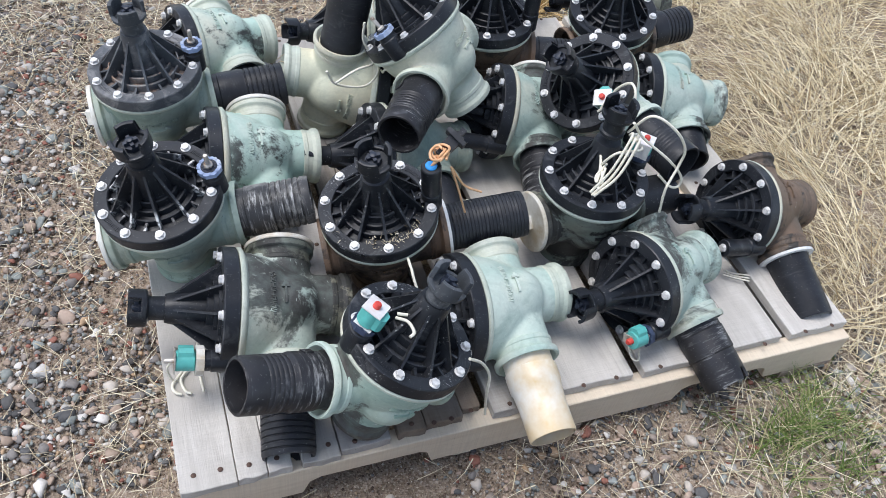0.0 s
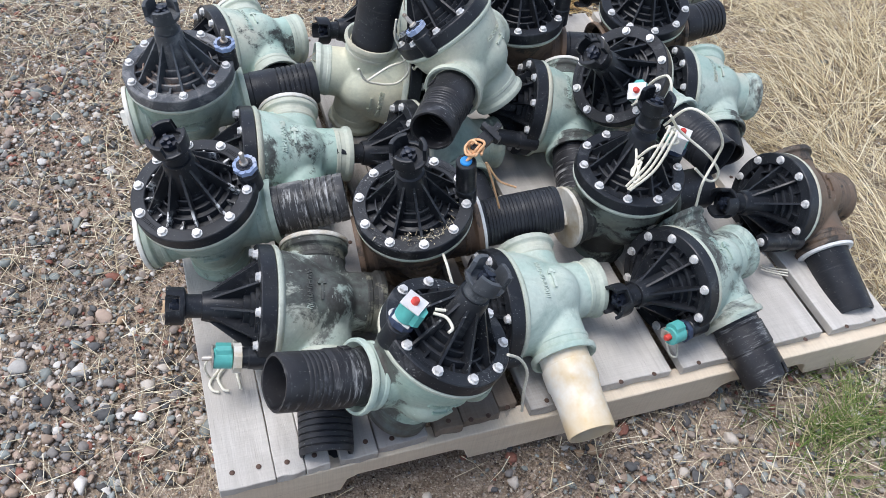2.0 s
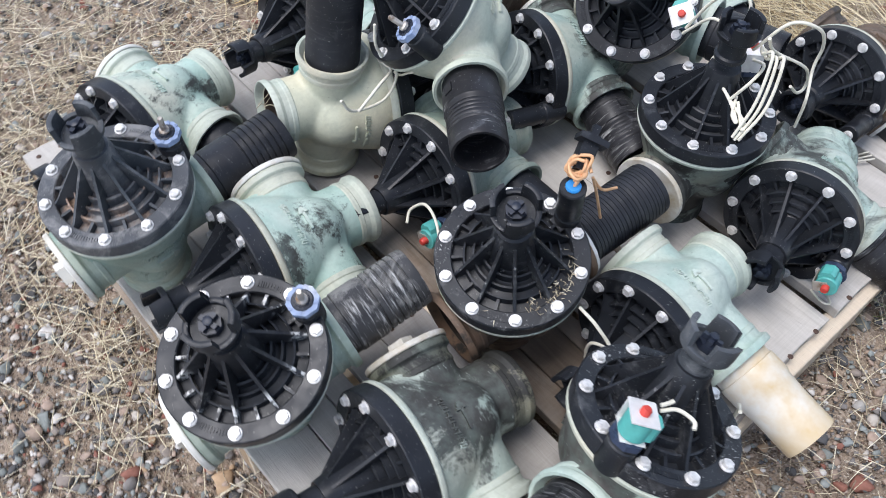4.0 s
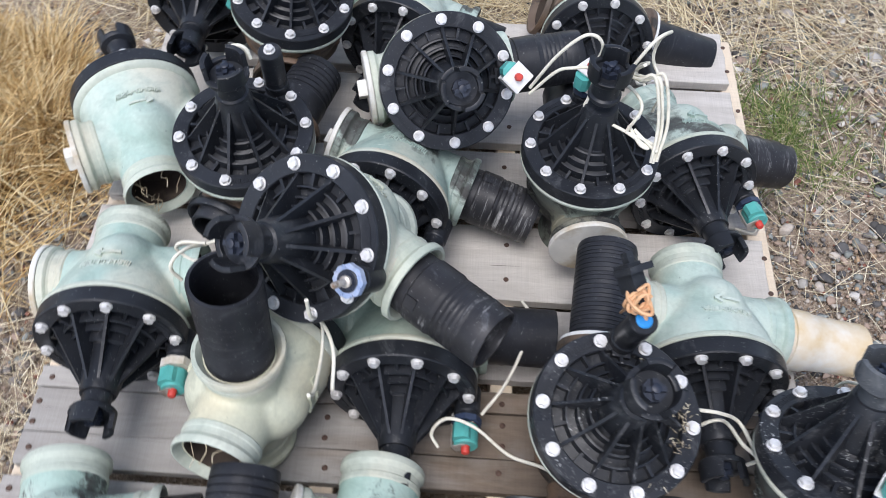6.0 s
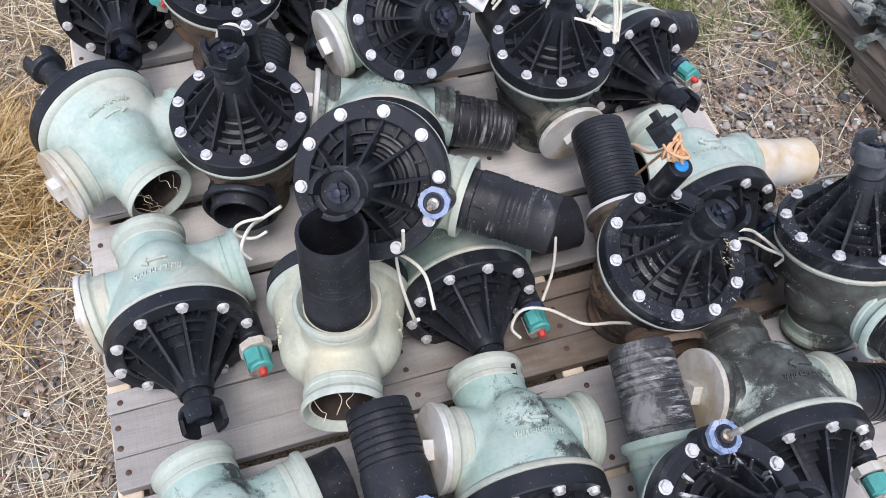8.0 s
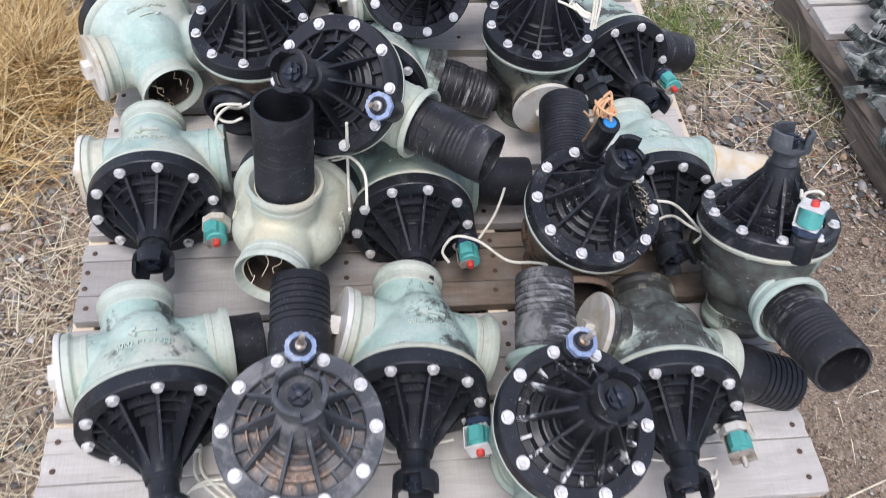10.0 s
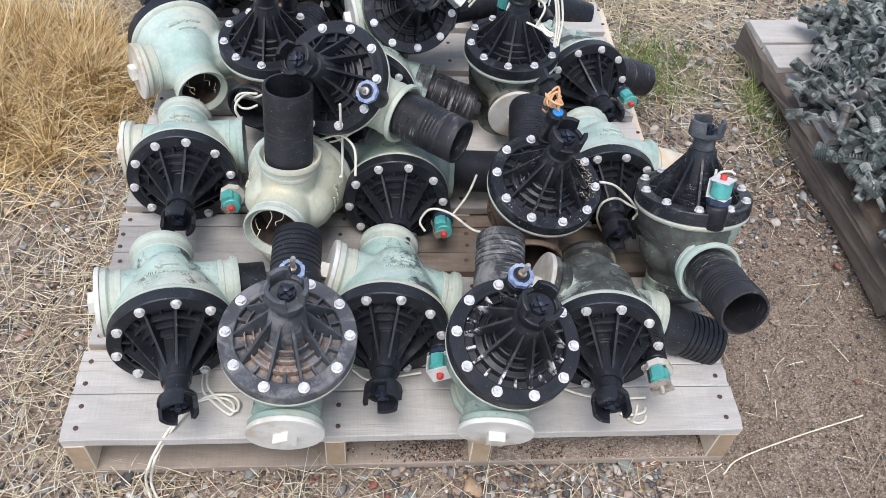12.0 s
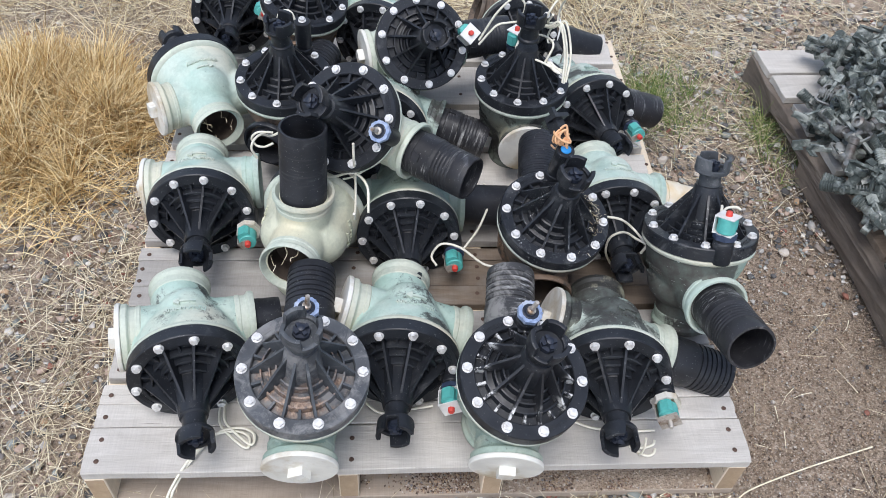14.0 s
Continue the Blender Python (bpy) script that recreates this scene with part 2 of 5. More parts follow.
def wood(name, light, mid, dark, scale=1.0, brown=None):
    """Weathered softwood; the grain runs along the piece's x. brown: the darker colour that its far half takes."""
    m, nt, b = mat(name)
    v0 = mapped(nt, coords(nt), shift=randshift(nt))
    v = mapped(nt, v0, (2.0 * scale, 13 * scale, 13 * scale))
    grain = noise_tex(nt, v, 3, 9, 0.7, 1.1)
    c = mix(nt, ramp(nt, grain, grey(0.32, 0.68)), mid, light)
    if brown:
        along = nt.nodes.new("ShaderNodeSeparateXYZ")
        nt.links.new(coords(nt), along.inputs[0])
        far = nt.nodes.new("ShaderNodeMath")
        far.operation = "MULTIPLY_ADD"
        far.inputs[1].default_value = 0.6
        nt.links.new(noise_tex(nt, v, 2, 4, 0.6), far.inputs[0])
        nt.links.new(along.outputs[0], far.inputs[2])
        c = mix(nt, ramp(nt, far.outputs[0], grey(0.72, 0.98)), c, mix(nt, ramp(nt, grain, grey(0.3, 0.7)), tuple(0.62 * x for x in brown), brown))
    fine = noise_tex(nt, mapped(nt, v0, (5, 160, 160)), 3, 5, 0.7)
    c = mix(nt, ramp(nt, fine, [(0.26, (0.6, 0.6, 0.6)), (0.39, (0, 0, 0))]), c, dark)
    saw = noise_tex(nt, mapped(nt, v0, (230, 6, 6)), 2, 3, 0.6)
    c = mix(nt, 0.22, c, ramp(nt, saw, [(0.35, (0.62, 0.62, 0.62)), (0.6, (1, 1, 1))]), "MULTIPLY")
    crack = noise_tex(nt, mapped(nt, v0, (2.2, 70, 70)), 2.3, 2, 0.4)
    c = mix(nt, ramp(nt, crack, [(0.21, (1, 1, 1)), (0.25, (0, 0, 0))]), c, tuple(0.4 * x for x in dark))
    blot = ramp(nt, noise_tex(nt, v0, 5, 5, 0.6), grey(0.5, 0.8))
    c = mix(nt, blot, c, mid)
    tone = nt.nodes.new("ShaderNodeMapRange")
    tone.inputs[3].default_value, tone.inputs[4].default_value = 0.82, 1.12
    nt.links.new(objrand(nt), tone.inputs[0])
    c = mix(nt, 1.0, c, tone.outputs[0], "MULTIPLY")
    nt.links.new(c, b.inputs["Base Color"])
    b.inputs["Roughness"].default_value = 0.85
    b.inputs["Specular IOR Level"].default_value = 0.2
    bump(nt, b, fine, 0.5, 0.002)
    return m


WOOD = wood("weathered_wood", (0.60, 0.57, 0.525), (0.45, 0.42, 0.38), (0.15, 0.126, 0.106))
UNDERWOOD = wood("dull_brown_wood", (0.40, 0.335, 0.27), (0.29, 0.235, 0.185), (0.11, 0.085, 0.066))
SPLITWOOD = wood("brown_split_wood", (0.46, 0.44, 0.41), (0.34, 0.32, 0.295), (0.10, 0.085, 0.072), 1.0, (0.265, 0.208, 0.16))
ENDWOOD = wood("brown_end_grain", (0.48, 0.36, 0.24), (0.36, 0.26, 0.17), (0.16, 0.11, 0.07))
RAW = wood("raw_wood", (0.82, 0.71, 0.555), (0.72, 0.60, 0.46), (0.38, 0.29, 0.21))
BROWNWOOD = wood("brown_wood", (0.33, 0.26, 0.20), (0.22, 0.165, 0.125), (0.09, 0.065, 0.05))
GREYWOOD = wood("grey_brown_wood", (0.47, 0.445, 0.415), (0.35, 0.328, 0.303), (0.12, 0.105, 0.092))
OLDWOOD = wood("old_dark_wood", (0.225, 0.190, 0.160), (0.115, 0.093, 0.077), (0.03, 0.025, 0.021))


def earth():
    m, nt, b = mat("gravelly_earth")
    v = coords(nt)
    big = noise_tex(nt, v, 1.7, 5, 0.6)
    c = mix(nt, ramp(nt, big, grey(0.38, 0.62)), (0.33, 0.262, 0.195), (0.48, 0.395, 0.305))
    vor = nt.nodes.new("ShaderNodeTexVoronoi")
    vor.inputs["Scale"].default_value = 260
    nt.links.new(v, vor.inputs["Vector"])
    sep = nt.nodes.new("ShaderNodeSeparateColor")
    nt.links.new(vor.outputs["Color"], sep.inputs[0])
    grains = ramp(nt, sep.outputs[0], [(0.0, (0.13, 0.10, 0.08)), (0.35, (0.29, 0.215, 0.16)), (0.7, (0.41, 0.32, 0.25)), (0.9, (0.58, 0.50, 0.42)), (1.0, (0.72, 0.66, 0.59))])
    c = mix(nt, 0.45, c, grains)
    c = mix(nt, 0.5, c, ramp(nt, noise_tex(nt, v, 45, 6, 0.7), [(0.3, (0.45, 0.42, 0.4)), (0.7, (1, 1, 1))]), "MULTIPLY")
    nt.links.new(c, b.inputs["Base Color"])
    b.inputs["Roughness"].default_value = 0.95
    b.inputs["Specular IOR Level"].default_value = 0.1
    bump(nt, b, vor.outputs["Distance"], 0.8, 0.004)
    return m


def many(name, stops, rough=0.8, freq=90.0):
    """A material whose colour goes piece by piece."""
    m, nt, b = mat(name)
    c = ramp(nt, island(nt), stops, "CONSTANT" if len(stops) > 6 else "LINEAR")
    c = mix(nt, 0.45, c, ramp(nt, noise_tex(nt, coords(nt), freq, 4, 0.65), [(0.3, (0.5, 0.5, 0.5)), (0.7, (1, 1, 1))]), "MULTIPLY")
    nt.links.new(c, b.inputs["Base Color"])
    b.inputs["Roughness"].default_value = rough
    b.inputs["Specular IOR Level"].default_value = 0.25
    return m


EARTH = earth()
PEBBLE = many("pebble", [(0.0, (0.24, 0.22, 0.205)), (0.11, (0.46, 0.35, 0.28)), (0.22, (0.12, 0.118, 0.118)), (0.33, (0.58, 0.52, 0.455)), (0.42, (0.30, 0.255, 0.22)), (0.53, (0.25, 0.268, 0.25)), (0.63, (0.70, 0.665, 0.62)), (0.68, (0.30, 0.135, 0.10)), (0.73, (0.095, 0.092, 0.09)), (0.80, (0.38, 0.29, 0.225)), (0.87, (0.33, 0.355, 0.34)), (0.93, (0.50, 0.345, 0.215)), (0.96, (0.45, 0.43, 0.40))], 0.78)
GRIT = many("brown_grit", [(0.0, (0.10, 0.07, 0.055)), (0.2, (0.22, 0.15, 0.11)), (0.42, (0.42, 0.31, 0.21)), (0.62, (0.25, 0.19, 0.14)), (0.75, (0.38, 0.30, 0.24)), (0.86, (0.26, 0.25, 0.24)), (0.94, (0.58, 0.53, 0.47))], 0.85)
HUSK = many("seed_husk", [(0.0, (0.13, 0.095, 0.07)), (0.25, (0.26, 0.195, 0.145)), (0.5, (0.46, 0.37, 0.28)), (0.72, (0.33, 0.26, 0.20)), (0.86, (0.54, 0.45, 0.35)), (1.0, (0.62, 0.54, 0.43))], 0.8)
STRAW = many("dry_straw", [(0.0, (0.27, 0.215, 0.145)), (0.4, (0.60, 0.51, 0.35)), (0.75, (0.80, 0.71, 0.51)), (1.0, (0.92, 0.85, 0.67))], 0.7)
STALK = simple("pale_stalk", (0.78, 0.70, 0.52), 0.6, 0.15, 0, 40)
PALESTRAW = many("pale_straw", [(0.0, (0.27, 0.19, 0.10)), (0.25, (0.52, 0.41, 0.24)), (0.6, (0.72, 0.61, 0.39)), (1.0, (0.87, 0.78, 0.56))], 0.75)
GOLD = many("golden_dry_grass", [(0.0, (0.30, 0.17, 0.06)), (0.3, (0.58, 0.39, 0.16)), (0.6, (0.80, 0.59, 0.29)), (1.0, (0.95, 0.82, 0.52))], 0.7)
GRASS = many("green_grass", [(0.0, (0.085, 0.145, 0.032)), (0.5, (0.16, 0.235, 0.06)), (0.75, (0.34, 0.37, 0.15)), (1.0, (0.60, 0.52, 0.30))], 0.65)
SPRINKLER = black_plastic("grey_black_metal", (0.050, 0.060, 0.056), (0.34, 0.365, 0.335), 0.47, 0.30)
SPRINKLER_PALE = simple("dull_grey_metal", (0.27, 0.275, 0.26), 0.42, 0.25, 0.4, 50, (0.09, 0.07, 0.06), 0.5)


# ---- mesh helpers ----
def finish(bm, name, material, smooth=None):
    me = bpy.data.meshes.new(name)
    bmesh.ops.recalc_face_normals(bm, faces=bm.faces)
    bm.to_mesh(me)
    bm.free()
    me.materials.append(material)
    if smooth is not None:
        me.shade_smooth()
        me.set_sharp_from_angle(angle=radians(smooth))
    return me


def part(name, data, parent, m=None, label="", material=None):
    """Links mesh data as one part under a thing or a part. A material given here goes to this object alone."""
    ob = new(name, data)
    ob.parent = parent
    if m is not None:
        ob.matrix_local = m
    if material is not None:
        ob.material_slots[0].link = "OBJECT"
        ob.material_slots[0].material = material
    if label:
        ob["label"] = label
    return ob


def lathe(bm, profile, n=40, m=Matrix(), close=False):
    """Turns (r, z) pairs round z. An r of 0 becomes a pole."""
    rings = []
    for r, z in profile:
        if r < 1e-6:
            rings.append([bm.verts.new(m @ Vector((0, 0, z)))])
        else:
            rings.append([bm.verts.new(m @ Vector((r * math.cos(2 * math.pi * i / n), r * math.sin(2 * math.pi * i / n), z))) for i in range(n)])
    pairs = list(zip(rings, rings[1:]))
    if close:
        pairs.append((rings[-1], rings[0]))
    for a, b in pairs:
        for i in range(n):
            j = (i + 1) % n
            if len(a) == 1 and len(b) == 1:
                continue
            if len(a) == 1:
                bm.faces.new((a[0], b[i], b[j]))
            elif len(b) == 1:
                bm.faces.new((a[i], a[j], b[0]))
            else:
                bm.faces.new((a[i], a[j], b[j], b[i]))
    return bm


def box(bm, x0, x1, y0, y1, z0, z1, m=Matrix()):
    v = [bm.verts.new(m @ Vector((x, y, z))) for z in (z0, z1) for y in (y0, y1) for x in (x0, x1)]
    for f in ((0, 2, 3, 1), (4, 5, 7, 6), (0, 1, 5, 4), (1, 3, 7, 5), (3, 2, 6, 7), (2, 0, 4, 6)):
        bm.faces.new([v[i] for i in f])
    return bm


def prism(bm, outline, z0, z1, m=Matrix()):
    a = [bm.verts.new(m @ Vector((x, y, z0))) for x, y in outline]
    b = [bm.verts.new(m @ Vector((x, y, z1))) for x, y in outline]
    bm.faces.new(a[::-1])
    bm.faces.new(b)
    for i in range(len(a)):
        j = (i + 1) % len(a)
        bm.faces.new((a[i], a[j], b[j], b[i]))
    return bm


def ngon(n, r, turn=0.0):
    return [(r * math.cos(2 * math.pi * i / n + turn), r * math.sin(2 * math.pi * i / n + turn)) for i in range(n)]


def bevelled(bm, width, segments=2, angle=40):
    edges = [e for e in bm.edges if len(e.link_faces) == 2 and e.calc_face_angle(0) > radians(angle)]
    bmesh.ops.bevel(bm, geom=edges, offset=width, segments=segments, affect="EDGES", profile=0.6, clamp_overlap=True)
    return bm


def spline(points, steps=8):
    pts = [Vector(p) for p in points]
    pts = [pts[0] * 2 - pts[1], *pts, pts[-1] * 2 - pts[-2]]
    out = []
    for a, b, c, d in zip(pts, pts[1:], pts[2:], pts[3:]):
        for k in range(steps):
            t = k / steps
            out.append(0.5 * (2 * b + (c - a) * t + (2 * a - 5 * b + 4 * c - d) * t * t + (3 * b - a - 3 * c + d) * t ** 3))
    out.append(pts[-2])
    return out


def tube(bm, points, r, n=8, steps=8):
    pts = spline(points, steps)
    side = Vector((0.3, 0.2, 1)).normalized()
    rings = []
    for i, p in enumerate(pts):
        d = (pts[min(i + 1, len(pts) - 1)] - pts[max(i - 1, 0)]).normalized()
        side = (side - d * side.dot(d)).normalized()
        up = d.cross(side)
        rings.append([bm.verts.new(p + r * (math.cos(2 * math.pi * k / n) * side + math.sin(2 * math.pi * k / n) * up)) for k in range(n)])
    for a, b in zip(rings, rings[1:]):
        for k in range(n):
            bm.faces.new((a[k], a[(k + 1) % n], b[(k + 1) % n], b[k]))
    bm.faces.new(rings[0][::-1])
    bm.faces.new(rings[-1])
    return bm


def evaluated(ob):
    dg = bpy.context.evaluated_depsgraph_get()
    return bpy.data.meshes.new_from_object(ob.evaluated_get(dg), depsgraph=dg)


# ---- the valve: its axis is z, the bonnet's face lies at z = 0 ----
IN_REACH, IN_DROP = 0.1135, 0.110      # inlet collar, on +x
OUT_REACH, OUT_DROP = 0.1205, 0.114    # outlet collar, on -x
BASE_DROP, BASE_SHIFT = 0.2255, 0.011  # bottom inlet
LID_R, BOLT_R, LID_T = 0.1075, 0.0955, 0.027
TURN_IN = pose(0, 0, -IN_DROP, 0, 90, 0)
TURN_OUT = pose(0, 0, -OUT_DROP, 0, -90, 0)
TURN_BASE = pose(BASE_SHIFT, 0, 0, 180, 0, 0)


def body_mesh():
    """The moulded bowl with three ports grown into it, hollow at the ports."""
    bm = bmesh.new()
    lathe(bm, [(0, -0.031), (0.1, -0.031), (0.098, -0.05), (0.094, -0.068), (0.087, -0.088), (0.077, -0.112), (0.067, -0.135), (0.058, -0.158), (0, -0.170)], 48)
    lathe(bm, [(0, 0), (0.054, 0), (0.053, IN_REACH - 0.012), (0, IN_REACH - 0.012)], 40, TURN_IN)
    lathe(bm, [(0, 0), (0.054, 0), (0.053, OUT_REACH - 0.012), (0, OUT_REACH - 0.012)], 40, TURN_OUT)
    lathe(bm, [(0, 0.1), (0.055, 0.1), (0.053, BASE_DROP - 0.012), (0, BASE_DROP - 0.012)], 40, TURN_BASE)
    # the bowl swells across the flow
    swell = [(math.sin(math.pi * k / 14), -math.cos(math.pi * k / 14)) for k in range(15)]
    lathe(bm, swell, 40, pose(0, 0, -0.112) @ Matrix.Diagonal((0.062, 0.0885, 0.068, 1)))
    solid = new("solid", finish(bm, "solid", GREEN))
    rm = solid.modifiers.new("blend", "REMESH")
    rm.mode, rm.voxel_size = "VOXEL", 0.0038
    sm = solid.modifiers.new("soften", "SMOOTH")
    sm.factor, sm.iterations = 0.5, 5
    bm = bmesh.new()
    for turn, reach in ((TURN_IN, IN_REACH), (TURN_OUT, OUT_REACH), (TURN_BASE, BASE_DROP)):
        lathe(bm, [(0, reach - 0.06), (0.043, reach - 0.06), (0.045, reach + 0.02), (0, reach + 0.02)], 40, turn)
    cutter = new("cutter", finish(bm, "cutter", HOLE))
    cut = solid.modifiers.new("hollow", "BOOLEAN")
    cut.operation, cut.object, cut.solver = "DIFFERENCE", cutter, "EXACT"
    me = evaluated(solid)
    me.name = "body"
    me.materials.clear()
    me.materials.append(GREEN)
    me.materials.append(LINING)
    # faces inside the three ports take the dark brown lining
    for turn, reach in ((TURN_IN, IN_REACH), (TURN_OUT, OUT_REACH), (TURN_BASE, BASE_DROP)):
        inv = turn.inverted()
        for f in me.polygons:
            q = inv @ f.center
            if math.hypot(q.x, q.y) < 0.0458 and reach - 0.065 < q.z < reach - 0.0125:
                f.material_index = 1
    me.shade_smooth()
    me.set_sharp_from_angle(angle=radians(50))
    for o in (solid, cutter):
        bpy.data.objects.remove(o)
    return me


def flange_mesh():
    bm = bmesh.new()
    lathe(bm, [(0.09, -0.027), (0.1055, -0.027), (0.1075, -0.029), (0.1075, -0.033), (0.105, -0.036), (0.0985, -0.040), (0.09, -0.040)], 72, close=True)
    return finish(bm, "flange", GREEN, 40)


def collar_mesh(reach, wide=0.0604):
    bm = bmesh.new()
    bead = [(0.0455, reach - 0.036), (0.0526, reach - 0.036), (0.0548, reach - 0.033), (0.0548, reach - 0.027), (0.0534, reach - 0.025)]
    lip = [(0.0536, reach - 0.0165), (0.0555, reach - 0.0135), (wide - 0.001, reach - 0.0115), (wide, reach - 0.010), (wide, reach - 0.0025), (wide - 0.0014, reach), (0.0545, reach - 0.0005), (0.0475, reach - 0.011), (0.0455, reach - 0.016)]
    lathe(bm, bead + lip, 56, close=True)
    return finish(bm, "collar", GREEN, 30)


def bonnet_mesh():
    """Black bonnet: a thick rim, a stepped floor, a hub; the ribs stand on it."""
    bm = bmesh.new()
    rim = [(0.0, -0.026), (0.106, -0.026), (LID_R, -0.0245), (LID_R, -0.002), (0.106, 0.0), (0.0845, 0.0), (0.083, -0.0015)]
    steps = [(0.0822, -0.012), (0.0682, -0.010), (0.0674, 0.0035), (0.0648, 0.0045), (0.0640, -0.005), (0.0547, -0.002), (0.0540, 0.010), (0.0513, 0.011), (0.0506, 0.002), (0.0434, 0.006), (0.0427, 0.020), (0.0401, 0.0215), (0.0394, 0.012), (0.0330, 0.020)]
    hub = [(0.0305, 0.045), (0.0272, 0.072), (0.0258, 0.080), (0.0242, 0.0855), (0.0, 0.0865)]
    lathe(bm, rim + steps + hub, 72)
    # moulded letters on the rim, too small to read
    rnd = random.Random(8)
    for start in (24.5, 204.5):
        a = start
        while a < start + 23:
            w = rnd.uniform(0.0016, 0.0030)
            box(bm, 0.0905, 0.0905 + rnd.uniform(0.007, 0.0085), -w / 2, w / 2, -0.001, 0.0011, pose(0, 0, 0, 0, 0, a))
            a += math.degrees(w / 0.0955) + 0.9
    return finish(bm, "bonnet", BLACK, 30)


def rib_mesh(tall):
    """A radial rib of the bonnet: up to the hub, or a short one between two of these."""
    bm = bmesh.new()
    if tall:
        side = [(0.0225, -0.008), (0.084, -0.02), (0.084, -0.0015), (0.080, 0.001), (0.0285, 0.070), (0.0225, 0.082)]
    else:
        side = [(0.064, -0.02), (0.084, -0.02), (0.084, -0.0015), (0.064, 0.0005)]
    prism(bm, side, -0.0021, 0.0021, pose(0, 0, 0, 90, 0, 0))
    bevelled(bm, 0.0011, 2, 30)
    return finish(bm, "rib", BLACK, 30)


def handle_mesh():
    """Flow-control handle: a stem that flares into a cup with three deep notches."""
    bm = bmesh.new()
    lathe(bm, [(0, 0), (0.0225, 0), (0.0240, 0.002), (0.0240, 0.008), (0.0205, 0.0105), (0.0200, 0.034), (0.0215, 0.038), (0.0300, 0.0405), (0.0315, 0.0425), (0.0322, 0.0595), (0.0314, 0.060), (0.0262, 0.060), (0.0254, 0.0595), (0.0245, 0.0445), (0, 0.0435)], 90)
    for v in bm.verts:
        a = math.degrees(math.atan2(v.co.y, v.co.x)) % 360
        r = math.hypot(v.co.x, v.co.y)
        if r > 0.025 and v.co.z > 0.059:
            rise = v.co.z - 0.0595
            v.co.z = (0.0490 if (84 < a < 136 or 204 < a < 252 or a > 326 or a < 16) else 0.0700) + rise
    return finish(bm, "handle", BLACK, 35)


def drive_mesh():
    """The eight-sided drive at the bottom of the cup, slotted crosswise."""
    bm = bmesh.new()
    prism(bm, ngon(8, 0.0138, radians(22.5)), 0.043, 0.0535)
    box(bm, -0.0118, 0.0118, -0.0030, 0.0030, 0.053, 0.0600)
    box(bm, -0.0030, 0.0030, -0.0118, 0.0118, 0.053, 0.0602)
    lathe(bm, [(0, 0.053), (0.0062, 0.053), (0.0058, 0.0630), (0.0036, 0.0640), (0, 0.0640)], 12)
    bevelled(bm, 0.0009, 1, 50)
    return finish(bm, "drive", DRIVE, 30)


def bolt_mesh():
    """Hex head on a washer, its top edge turned off."""
    bm = bmesh.new()
    lathe(bm, [(0, 0.0002), (0.0090, 0.0002), (0.0090, 0.0016), (0.0082, 0.0021), (0, 0.0021)], 16)
    prism(bm, ngon(6, 0.0074), 0.0018, 0.0068)
    prism(bm, ngon(6, 0.0066), 0.0066, 0.0076)
    return finish(bm, "bolt", BOLT, 25)


def plug_mesh():
    """Threaded plug with a wide flat head and a square boss."""
    bm = bmesh.new()
    lathe(bm, [(0, -0.02), (0.044, -0.02), (0.0455, 0.0005), (0.0615, 0.0005), (0.0625, 0.002), (0.0625, 0.0075), (0.061, 0.009), (0, 0.0095)], 56)
    b2 = bmesh.new()
    box(b2, -0.0135, 0.0135, -0.0135, 0.0135, 0.008, 0.024)
    bevelled(b2, 0.002, 2)
    tmp = bpy.data.meshes.new("boss")
    b2.to_mesh(tmp)
    b2.free()
    bm.from_mesh(tmp)
    return finish(bm, "plug", WHITE_PLASTIC, 30)


